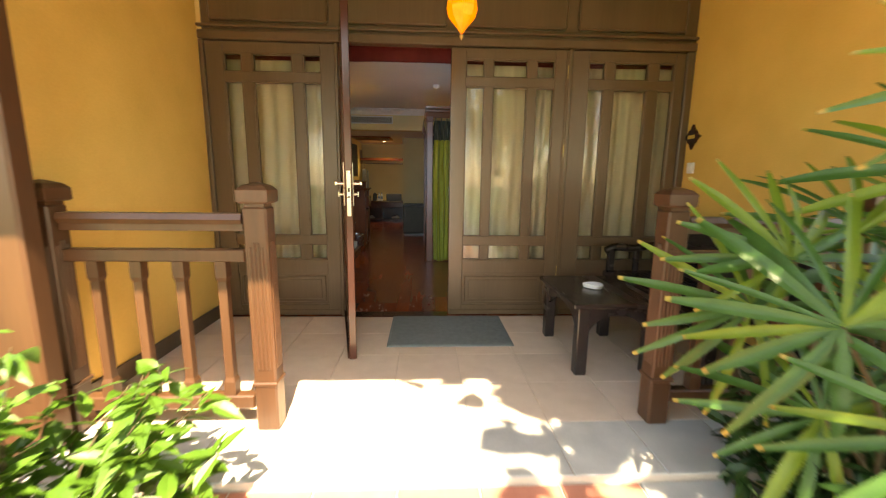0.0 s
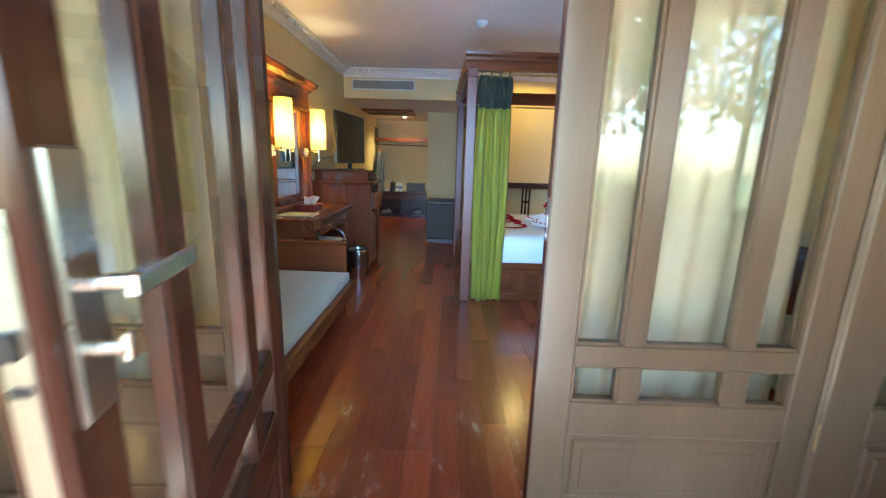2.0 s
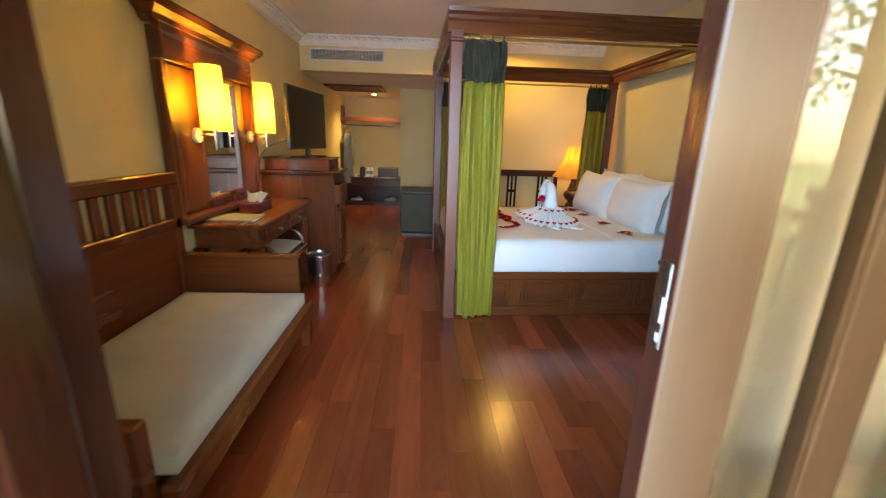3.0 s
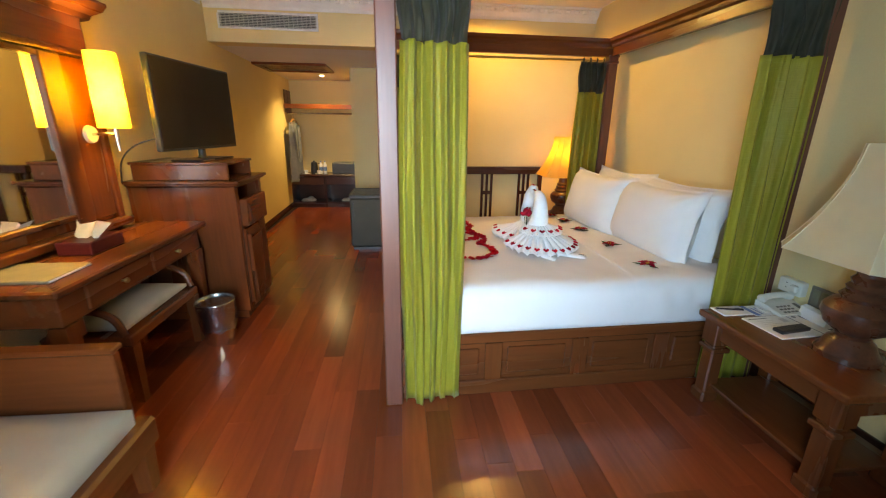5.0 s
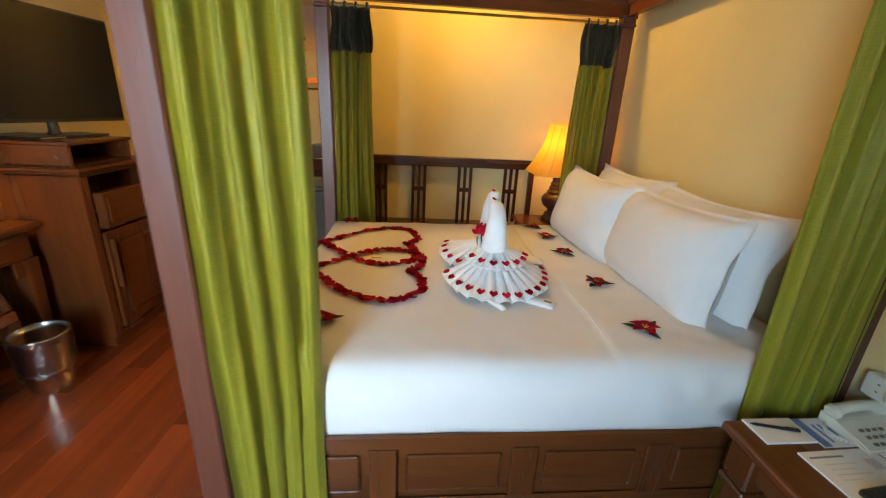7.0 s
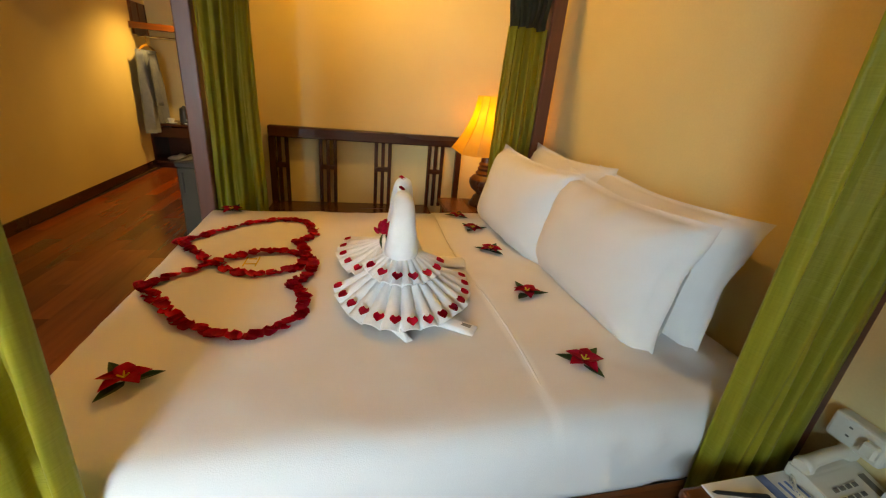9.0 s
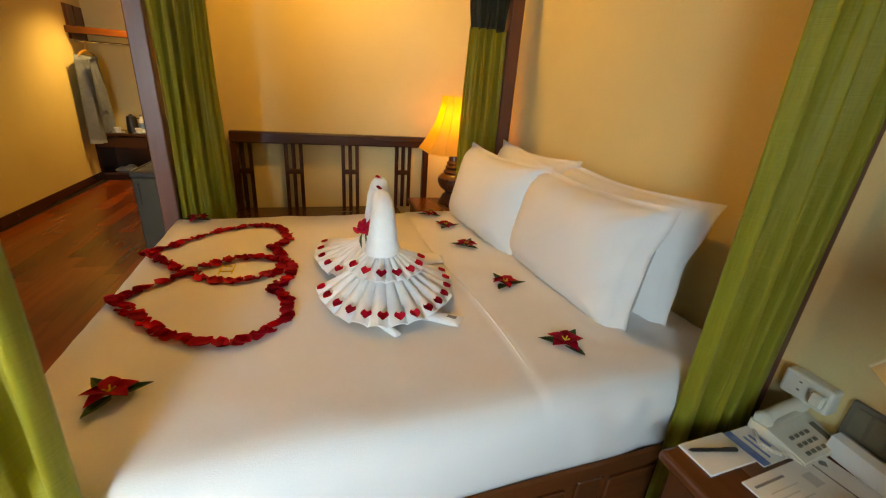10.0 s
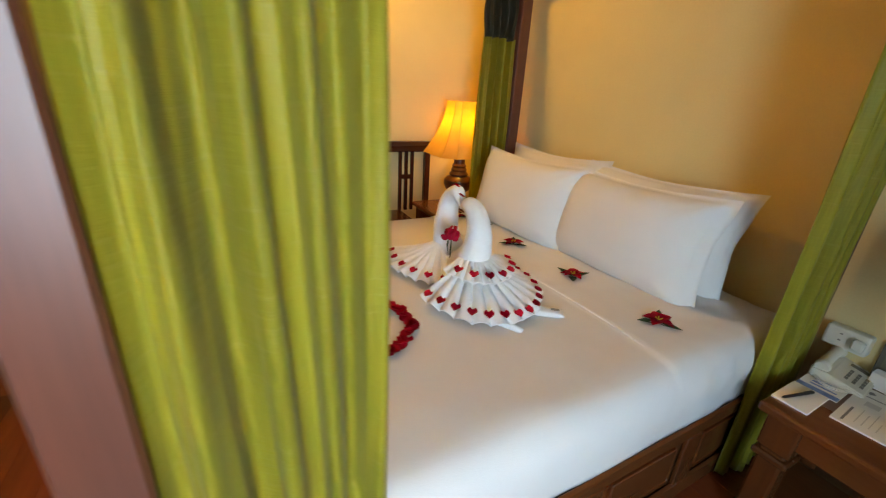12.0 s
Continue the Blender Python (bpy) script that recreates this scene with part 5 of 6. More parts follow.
mt = thing("mattress", 1.37, 3.27, 0.347, "white made-up mattress with a smooth bedspread", "bedding")
part("bedspread", bedding(0.385, 2.375, 2.385, 4.115, 0.342, 0.603), "linen", mt, smooth=True, angle=180)
sm_ = bmesh.new()
tube(sm_, smooth_path([(1.622, 2.402, 0.40), (1.62, 2.405, 0.50), (1.618, 2.425, 0.575)] + [(1.619 + 0.012 * math.sin(5 * y), y, 0.607 if y > 2.52 else 0.598) for y in (2.48, 2.6, 2.8, 3.0, 3.2, 3.4, 3.6, 3.8, 4.0)], 4), 0.0035, 6)
part("fold_seam", sm_, "linen", mt, "stitched edge of the folded sheet", smooth=True)
mt.matrix_basis = BED_TURN @ mt.matrix_basis


def pillow(w, h, t, seed):
    """A plump pillow lying in the plane x y, thickness along z, with a seam and pinched corners."""
    bm = bmesh.new()
    n = 42
    sides = []
    for s in (1, -1):
        g = []
        for j in range(n + 1):
            row = []
            for i in range(n + 1):
                u, v = 1.05 * (2 * i / n - 1), 1.05 * (2 * j / n - 1)
                e = max(0, (1 - abs(u) ** 3.0)) ** 0.55 * max(0, (1 - abs(v) ** 3.0)) ** 0.55
                pin = 1 - 0.10 * (1 - abs(u) ** 1.6) * abs(v) ** 4
                pin2 = 1 - 0.075 * (1 - abs(v) ** 1.6) * abs(u) ** 4
                x, y = u * w / 2 * pin2, v * h / 2 * pin
                wr = 0.022 * noise.noise(Vector((x * 11 + seed, y * 11, s))) * (1 - e) + 0.016 * noise.noise(Vector((x * 4, y * 4 + seed, s * 2))) + 0.006 * math.sin(14 * math.atan2(abs(v) - 1.02, abs(u) - 1.02) + seed) * max(0, abs(u) + abs(v) - 1.1)
                row.append(bm.verts.new((x, y, s * (t / 2 * e + 0.002) + wr * min(1, 4 * e) + (0.005 * math.sin(26 * x + 31 * y + seed) if e == 0 else 0))))
            g.append(row)
        sides.append(g)
        for j in range(n):
            for i in range(n):
                bm.faces.new((g[j][i], g[j][i + 1], g[j + 1][i + 1], g[j + 1][i]))
    return bm


for x, y, z, lean, rz, w, sd_ in ((1.985, 3.72, 0.795, 78, 94, 0.80, 1), (2.06, 3.07, 0.79, 80, 91, 0.80, 2), (2.21, 3.78, 0.81, 81, 92, 0.78, 3), (2.23, 3.085, 0.80, 79, 92, 0.82, 4)):
    pb = placed(pillow(w, 0.47, 0.28 if sd_ < 3 else 0.21, sd_ * 7), pose(x, y, z, 0, 0, rz) @ pose(0, 0, 0, lean, 0, 180))
    solo("pillow", pb, "linen", "plump white pillow leaning at the bed head", "pillow", group="bed pillows", smooth=True, angle=180)


def bed_curtain(x0, x1, y, z0, seed, label, folds=3, amp=0.034, lean=0.0, skew=0.0, stop=None):
    t = thing("bed_curtain", (x0 + x1) / 2, y, z0, label, "curtain", "bed curtains")
    part("panel", drape(x0, x1, y, z0, 1.69, folds, amp, 0.0, seed, lean=lean, skew=skew, curl=0.004, uneven=0.035, crease=0.009, second=0.25, stop=stop, nz=34, ends=0.75, ramp=False), "green", t, "olive green silk panel", smooth=True, angle=180)
    part("top_band", drape(x0 + 0.004, x1 - 0.004, y, 1.685, 1.945, folds, amp * 0.9, 0.0, seed, nz=8, skew=skew, curl=0.003, uneven=0.035, second=0.25, ends=0.75), "olive", t, "dark olive top band", smooth=True, angle=180)
    for i in range(4):
        x = x0 + 0.03 + (x1 - x0 - 0.06) * i / 3
        lp = bmesh.new()
        tube(lp, smooth_path([(x, y, 1.93), (x - 0.004, y - 0.012, 1.955), (x, y, 1.972), (x + 0.004, y + 0.012, 1.955), (x + 0.002, y, 1.93)], 4), 0.007, 6)
        part("tie", lp, "olive", t, smooth=True)
    t.matrix_basis = BED_TURN @ t.matrix_basis
    return t


bed_curtain(0.374, 0.664, 2.353, 0.010, 41, "olive green bed curtain with a dark band, at the foot post", 4, 0.044, skew=0.04, stop=2.372)
bed_curtain(2.0, 2.302, 2.338, 0.012, 42, "olive green bed curtain with a dark band beside the nightstand", 4, 0.030, lean=0.02, skew=-0.03, stop=2.372)
bed_curtain(0.375, 0.645, 4.285, 0.03, 43, "olive green bed curtain with a dark band, in the far corner", 4, 0.044)
bed_curtain(2.045, 2.295, 4.285, 0.03, 44, "olive green bed curtain with a dark band beside the lit lamp", 4, 0.042)

# ---- bench back against the far wall ----
rl = thing("slatted_bench", 1.2, 4.88, 0, "dark wooden slatted bench standing against the far wall", "bench")
part("top_rail", boxes((0.50, 4.93, 0.885, 1.95, 4.995, 0.965), bevel=0.008), "dark_x", rl)
part("seat", boxes((0.50, 4.60, 0.36, 1.70, 4.978, 0.40), bevel=0.006), "dark_x", rl)
for xc in (0.57, 0.915, 1.325, 1.74):
    for dx in (-0.052, 0.0, 0.052):
        part("slat", boxes((xc + dx - 0.013, 4.948, 0.40, xc + dx + 0.013, 4.972, 0.885), bevel=0.003), "dark_z", rl)
    part("cross_bar", boxes((xc - 0.06, 4.947, 0.665, xc + 0.06, 4.973, 0.70), bevel=0.003), "dark_x", rl)
for x in (0.50, 1.90):
    part("back_post", boxes((x, 4.935, 0, x + 0.045, 4.978, 0.885), bevel=0.004), "dark_z", rl)
for x in (0.51, 1.64):
    part("leg", boxes((x, 4.61, 0, x + 0.05, 4.66, 0.36), bevel=0.004), "dark_z", rl)


def nightstand(x0, y0, x1, y1, h, label):
    t = thing("nightstand", (x0 + x1) / 2, (y0 + y1) / 2, 0, label, "nightstand", "nightstands")
    part("top", boxes((x0, y0, h - 0.035, x1, y1, h), bevel=0.010, seg=2), "wood_y", t)
    part("apron", boxes((x0 + 0.05, y0 + 0.05, h - 0.13, x1 - 0.03, y1 - 0.05, h - 0.035), bevel=0.004), "wood_y", t)
    for x in (x0 + 0.07, x1 - 0.07):
        for y in (y0 + 0.07, y1 - 0.07):
            lg = boxes((x - 0.045, y - 0.045, h - 0.16, x + 0.045, y + 0.045, h - 0.035), bevel=0.005)
            box(lg, x - 0.05, y - 0.05, h - 0.20, x + 0.05, y + 0.05, h - 0.175, 0.006)
            box(lg, x - 0.036, y - 0.036, 0.05, x + 0.036, y + 0.036, h - 0.16, 0.008)
            box(lg, x - 0.046, y - 0.046, 0.0, x + 0.046, y + 0.046, 0.06, 0.01)
            part("leg", lg, "wood_z", t)
    part("shelf", boxes((x0 + 0.06, y0 + 0.06, 0.09, x1 - 0.06, y1 - 0.06, 0.11), bevel=0.004), "wood_y", t)
    return t


nightstand(1.888, 1.60, 2.385, 2.322, 0.49, "heavy reddish wooden nightstand with thick carved legs")
nightstand(1.76, 4.33, 2.36, 4.86, 0.50, "reddish wooden nightstand beyond the bed under the lit lamp")


def table_lamp(x, y, z, shade, label, h0, h1):
    t = thing("table_lamp", x, y, z, label, "lamp", "table lamps")
    prof = [(0.105, 0), (0.105, 0.02), (0.09, 0.035), (0.075, 0.07), (0.055, 0.085), (0.06, 0.10), (0.10, 0.13), (0.118, 0.17), (0.115, 0.20), (0.095, 0.225), (0.07, 0.235), (0.078, 0.25), (0.06, 0.27), (0.065, 0.285), (0.052, 0.30), (0.058, 0.315), (0.045, 0.33), (0.042, 0.40), (0.015, 0.41), (0.013, 0.46)]
    f = (h0 - z + 0.02) / 0.42
    part("base", turned([(r, z + q * f) for r, q in prof], x, y, 20), "carved", t, "turned dark wooden base", smooth=True, angle=30)
    n = 8
    rows = []
    for i in range(9):
        v = i / 8
        r = 0.115 + 0.135 * (1 - v) ** 1.9 + 0.02 * (1 - v)
        rows.append((r, h0 + (h1 - h0) * v))
    bm = bmesh.new()
    rings = []
    for r, zz in rows:
        ring = []
        for i in range(4):
            a0 = math.pi / 4 + i * math.pi / 2
            for da in (-0.20, 0.20):
                ring.append(bm.verts.new((x + r * 1.08 * math.cos(a0 + da), y + r * 1.08 * math.sin(a0 + da), zz)))
        rings.append(ring)
    for a, b in zip(rings, rings[1:]):
        for i in range(n):
            bm.faces.new((a[i], a[(i + 1) % n], b[(i + 1) % n], b[i]))
    bmesh.ops.solidify(bm, geom=bm.faces[:], thickness=0.003)
    part("shade", bm, shade, t, "flared cloth shade with cut corners")
    for i in range(n):
        ang = math.pi / 4 + (i // 2) * math.pi / 2 + (0.2 if i % 2 else -0.2)
        part("piping", tube(bmesh.new(), [(x + r * 1.085 * math.cos(ang), y + r * 1.085 * math.sin(ang), zz) for r, zz in rows], 0.0025, 5), shade, t)
    return t


table_lamp(2.17, 1.85, 0.49, "shade_off", "table lamp with a cream flared shade, unlit, on the nightstand", 0.905, 1.325)
table_lamp(2.08, 4.68, 0.50, "shade_far", "lit table lamp with a glowing amber flared shade", 0.90, 1.29)

# armchair by the window
ac = thing("armchair", 1.98, 0.8, 0, "low wooden armchair with a grey-green cushion by the curtain", "armchair")
part("seat_frame", boxes((1.56, 0.36, 0.20, 2.34, 1.27, 0.28), bevel=0.01), "wood_y", ac)
part("front_rail", boxes((1.53, 0.34, 0.17, 1.58, 1.29, 0.30), bevel=0.01), "wood_y", ac)
part("seat_cushion", placed(cushion_mesh(0.70, 0.82, 0.12, 0.03, puff=0.012), pose(1.96, 0.815, 0.28)), "cushion", ac, "grey-green cushion", smooth=True, angle=70)
part("backrest", boxes((2.30, 0.36, 0.28, 2.35, 1.27, 0.80), bevel=0.008), "wood_y", ac)
for x in (1.57, 2.28):
    for y in (0.38, 1.22):
        part("leg", boxes((x, y, 0, x + 0.055, y + 0.055, 0.20), bevel=0.005), "wood_z", ac)

# ---- small things on the nightstand ----
Z = 0.49


def sheet(name, cx, cy, w, d, z, rz, material, label, category, t=0.003):
    bm = placed(boxes((-w / 2, -d / 2, 0, w / 2, d / 2, t), bevel=min(0.001, t / 3)), pose(cx, cy, z, 0, 0, rz))
    return solo(name, bm, material, label, category)


sheet("note_pad", 2.025, 2.272, 0.158, 0.096, Z, 2, "paper", "white note pad on the nightstand", "note pad", 0.006)
pn = bmesh.new()
tube(pn, [(1.95, 2.293, Z + 0.0115), (1.96, 2.2905, Z + 0.0115), (2.03, 2.274, Z + 0.0115), (2.08, 2.262, Z + 0.0115)], [0.001, 0.0045, 0.005, 0.005], 8)
pen_t = thing("ballpoint_pen", 2.02, 2.26, Z + 0.006, "black ballpoint pen lying on the note pad", "pen")
part("barrel", pn, "black", pen_t, smooth=True)
part("clip", placed(boxes((-0.018, -0.0025, 0, 0.018, 0.0025, 0.0015)), pose(2.058, 2.2675, Z + 0.0165, 0, 0, -13)), "black", pen_t)
br = thing("brochure", 2.17, 2.268, Z, "blue and white printed brochure under the phone", "brochure", rz=3, local=True)
part("leaflet", boxes((-0.062, -0.055, 0, 0.09, 0.055, 0.003)), "paper", br)
part("blue_band", boxes((-0.062, -0.055, 0.003, -0.035, 0.055, 0.0036)), "blue", br)
for k in range(3):
    part("wave_mark", boxes((-0.02 + 0.02 * k, -0.04 + 0.012 * k, 0.003, -0.012 + 0.02 * k, 0.03, 0.0035)), "blue", br)
ph = thing("telephone", 2.30, 2.268, Z, "ivory desk telephone with a curved handset", "telephone", rz=6, local=True)
pbm = bmesh.new()
extrude_profile(pbm, [(-0.08, 0.0035), (0.066, 0.0035), (0.066, 0.042), (0.02, 0.038), (-0.08, 0.014)], "x", -0.10, 0.092)
bmesh.ops.bevel(pbm, geom=pbm.edges[:], offset=0.005, segments=2, affect="EDGES")
part("body", pbm, "ivory", ph)
hs = bmesh.new()
tube(hs, smooth_path([(-0.098, 0.040, 0.050), (-0.06, 0.040, 0.062), (0.0, 0.040, 0.066), (0.05, 0.040, 0.063), (0.092, 0.040, 0.051)], 5), [0.020, 0.023, 0.022, 0.018, 0.017, 0.016, 0.016, 0.016, 0.016, 0.016, 0.016, 0.016, 0.016, 0.016, 0.016, 0.017, 0.018, 0.021, 0.023, 0.022, 0.019], 12)
part("handset", hs, "ivory", ph, smooth=True)
for i in range(4):
    for j in range(3):
        part("key", placed(boxes((-0.0075, -0.005, 0, 0.0075, 0.005, 0.004), bevel=0.001), pose(-0.055 + i * 0.023, -0.06 + j * 0.021, 0.0178 + j * 0.0051, 13.5, 0, 0)), "key_grey", ph)
part("display", placed(boxes((-0.010, -0.030, 0, 0.010, 0.030, 0.002)), pose(0.060, -0.033, 0.0260, 13.5, 0, 0)), "key_grey", ph)
cdp = bmesh.new()
hx = []
for i in range(90):
    a = i * 0.9
    q = i / 89
    hx.append((-0.10 - 0.035 * math.sin(3.1 * q), 0.045 - 0.09 * q + 0.005 * math.cos(a), 0.011 + 0.005 * math.sin(a)))
tube(cdp, hx, 0.002, 5)
part("coiled_cord", cdp, "ivory", ph)
inf = thing("information_sheet", 2.175, 2.097, Z, "printed white information card on the nightstand", "leaflet", rz=4, local=True)
part("card", boxes((-0.16, -0.10, 0, 0.14, 0.105, 0.005), bevel=0.001), "paper", inf)
part("strip", boxes((0.07, -0.098, 0.005, 0.075, 0.103, 0.0056)), "print", inf)
part("text_bar", boxes((-0.145, 0.080, 0.005, -0.04, 0.086, 0.0055)), "print", inf)
for k, ln_ in enumerate((0.10, 0.08, 0.11, 0.06)):
    part("text_bar", boxes((-0.125, 0.058 - k * 0.016, 0.005, -0.125 + ln_, 0.0605 - k * 0.016, 0.0055)), "pale_print", inf)
part("printed_patch", boxes((0.005, 0.035, 0.005, 0.04, 0.07, 0.0055)), "pale_print", inf)
part("emblem", placed(boxes((-0.009, -0.009, 0.005, 0.009, 0.009, 0.0056)), pose(0.105, 0.075, 0, 0, 0, 45)), "print", inf)
rm = thing("remote_control", 2.13, 2.05, Z + 0.0056, "black remote control lying on the card", "remote control", rz=8, local=True)
part("case", boxes((-0.085, -0.024, 0, 0.085, 0.024, 0.018), bevel=0.006, seg=2), "black", rm)
for i in range(6):
    for j in range(3):
        part("button", boxes((-0.06 + i * 0.02, -0.016 + j * 0.012, 0.018, -0.05 + i * 0.02, -0.009 + j * 0.012, 0.0195)), "dark_grey", rm)
tn = bmesh.new()
extrude_profile(tn, [(-0.03, 0), (0.03, 0), (0.022, 0.05), (0.0, 0.058), (-0.022, 0.05)], "y", -0.075, 0.075)
bmesh.ops.transform(tn, matrix=pose(2.352, 2.135, Z, 0, 0, -8), verts=tn.verts)
solo("tent_card", tn, "paper", "folded white tent card with small print", "card")
fmd = thing("photo_stand", 2.385, 2.10, Z, "small brown framed stand leaning on the wall", "frame")
part("frame", boxes((2.384, 2.085, Z, 2.397, 2.225, Z + 0.150), bevel=0.003), "key_grey", fmd)
for k in range(3):
    part("panel", boxes((2.381, 2.097 + k * 0.040, Z + 0.06, 2.385, 2.129 + k * 0.040, Z + 0.137)), "folder", fmd)
sk = thing("wall_socket", XR, 2.29, 0.61, "white wall socket box with a plug above the nightstand", "socket")
part("box", boxes((XR - 0.045, 2.248, 0.562, XR - 0.0005, 2.372, 0.640), bevel=0.009, seg=2), "ivory", sk)
part("plug", boxes((XR - 0.068, 2.255, 0.582, XR - 0.045, 2.29, 0.622), bevel=0.006), "ivory", sk)
for z in (0.59, 0.615):
    part("socket_hole", boxes((XR - 0.0455, 2.322, z, XR - 0.0448, 2.330, z + 0.005)), "key_grey", sk)

# ---- towel swans, petals and flowers on the bed ----
TOP = 0.605


def swan(neck, radii, apex, a0, a1, tiers, label, seed):
    """One folded towel swan: curved neck and head with a plump breast, and a pleated fan of one or two tiers."""
    t = thing("towel_swan", apex[0], apex[1], TOP, label, "towel swan", "towel swans")
    bm = bmesh.new()
    tube(bm, smooth_path(neck, 6), radii, 18)
    for v in bm.verts:
        v.co += 0.004 * noise.noise_vector(v.co * 16)
    part("neck", bm, "towel", t, smooth=True, angle=75)
    for tier, (rr, z_in, z_out, lift) in enumerate(tiers):
        bm = bmesh.new()
        pleats = int(11 * (a1 - a0) / 2.6)
        n = pleats * 8
        rows = []
        for k in range(9):
            v = k / 8
            row = []
            for i in range(n + 1):
                u = i / n
                a = a0 + (a1 - a0) * (u + 0.012 * math.sin(9 * u + seed))
                fold = abs(math.cos(math.pi * pleats * u)) ** 0.7 * 2 - 1
                r = rr * (0.05 + 0.95 * v) * (1 + 0.035 * fold * v + 0.03 * math.sin(3 * a + seed) + 0.012 * math.sin(11 * a + seed))
                z = z_in + (z_out - z_in) * v ** 0.75 + lift * v * fold * 0.5 + lift * 0.5 * v
                row.append(bm.verts.new((apex[0] + 0.82 * r * math.cos(a), apex[1] + 1.1 * r * math.sin(a), z)))
            rows.append(row)
        for j in range(8):
            for i in range(n):
                bm.faces.new((rows[j][i], rows[j][i + 1], rows[j + 1][i + 1], rows[j + 1][i]))
        bmesh.ops.remove_doubles(bm, verts=bm.verts, dist=0.0005)
        bmesh.ops.solidify(bm, geom=bm.faces[:], thickness=0.004)
        part("upper_fan" if tier else "fan_tail", bm, "towel", t, "pleated towel fan", smooth=True, angle=75)
    return t


def towel_end(parent, x, y, rz, length, width):
    """A flat towel end that sticks out from under a fan."""
    bm = placed(cushion_mesh(length, width, 0.016, 0.007, 10, puff=0.006, seed=rz), pose(x, y, TOP - 0.002, 0, 0, rz))
    return part("towel_end", bm, "towel", parent, "flat towel end", smooth=True, angle=70)


U = Vector((-0.13, -1.42, 0))
CEN = Vector((1.30, 3.26, 0))


def at(u, z, f=0.0):
    """A point in the upright plane of the two necks; f: towards the doorway."""
    p = CEN + U * u + Vector((-1, 0, 0)) * f
    return (p.x, p.y, z)


wide = [(0.026 + 0.050 * (1 - i / 30) ** 1.0) * (1 if i < 27 else 0.9 - 0.2 * (i - 27)) for i in range(31)]
slim = [(0.025 + 0.050 * (1 - i / 30) ** 1.4) * (1 if i < 27 else 0.9 - 0.2 * (i - 27)) for i in range(31)]
swan_near = swan([at(0.0, 0.64, -0.02), at(0.075, 0.72), at(0.115, 0.80), at(0.105, 0.885), at(0.060, 0.935), at(0.012, 0.915)], wide,
                 (1.295, 3.14), radians(-174), radians(8), ((0.298, 0.77, TOP + 0.004, 0.026), (0.175, 0.795, 0.70, 0.016)), "white towel folded as a swan with a pleated fan tail", 2)
swan_far = swan([at(-0.09, 0.63, -0.03), at(-0.105, 0.74), at(-0.105, 0.85), at(-0.080, 0.925), at(-0.038, 0.955), at(0.0, 0.905)], slim,
                (1.275, 3.40), radians(140), radians(262), ((0.265, 0.72, TOP + 0.004, 0.026),), "white towel folded as a swan, facing the other swan", 5)
tag_end = towel_end(swan_near, 1.435, 2.865, -35, 0.16, 0.06)
part("woven_tag", placed(boxes((-0.016, -0.008, 0, 0.016, 0.008, 0.0015)), pose(1.475, 2.838, TOP + 0.0175, 0, 0, -35)), "print", tag_end, "small grey woven tag")
towel_end(swan_near, 1.262, 2.825, -60, 0.10, 0.022)
towel_end(swan_far, 1.50, 3.36, -8, 0.20, 0.10)

petal_bm = bmesh.new()
n = 6
g = []
for j in range(n + 1):
    row = []
    for i in range(n + 1):
        u, v = 2 * i / n - 1, j / n
        w = math.sin(math.pi * min(1, 0.12 + 0.80 * v)) ** 0.7
        row.append(petal_bm.verts.new((u * w * 0.019, (v - 0.5) * 0.036 - 0.004 * u * u, 0.001 + 0.007 * u * u + 0.006 * v * v)))
    g.append(row)
for j in range(n):
    for i in range(n):
        petal_bm.faces.new((g[j][i], g[j][i + 1], g[j + 1][i + 1], g[j + 1][i]))
bmesh.ops.solidify(petal_bm, geom=petal_bm.faces[:], thickness=0.0008)
petal_0 = solo("rose_petal", petal_bm, "petal", "dark red rose petal of a heart laid on the bed", "petal", group="heart petals", smooth=True, angle=180)
rnd = random.Random(11)
first = True
for yc, xt in ((3.565, 0.385), (3.155, 0.42)):
    L = 84
    for i in range(L):
        t = 2 * math.pi * i / L
        hx_, hy = 16 * math.copysign(abs(math.sin(t)) ** 2.2, math.sin(t)), 12 * math.cos(t) - 3.2 * math.cos(2 * t) - 1.2 * math.cos(3 * t) - 0.5 * math.cos(4 * t)
        x = xt + (hy + 14.5) * 0.0222 + rnd.uniform(-0.009, 0.009)
        y = yc + hx_ * 0.0198 + rnd.uniform(-0.009, 0.009)
        m = pose(x, y, TOP + rnd.uniform(0, 0.003), rnd.uniform(-12, 12), rnd.uniform(-12, 12), rnd.uniform(0, 360))
        if first:
            petal_0.matrix_basis = m @ Matrix.Diagonal((1.25, 1.25, 1.2, 1))
            first = False
        else:
            copy_thing(petal_0, m)
for apx, a0, a1, rr, zz, cnt in (((1.295, 3.14), -172, 6, 0.285, TOP + 0.042, 14), ((1.295, 3.14), -160, -6, 0.166, 0.734, 7), ((1.275, 3.40), 148, 252, 0.246, TOP + 0.044, 6)):
    for i in range(cnt):
        a = radians(a0 + (a1 - a0) * (i + 0.5) / cnt)
        m = pose(apx[0] + 0.82 * rr * math.cos(a), apx[1] + 1.1 * rr * math.sin(a), zz + rnd.uniform(0, 0.004), 0, 0, math.degrees(a) - 90) @ pose(0, 0, 0, -28, 0, 0)
        q = copy_thing(petal_0, m)
        q.scale = (0.95, 0.82, 0.85)
        tagged(q, "dark red rose petal stuck on the towel swan", "petal", "swan petals")
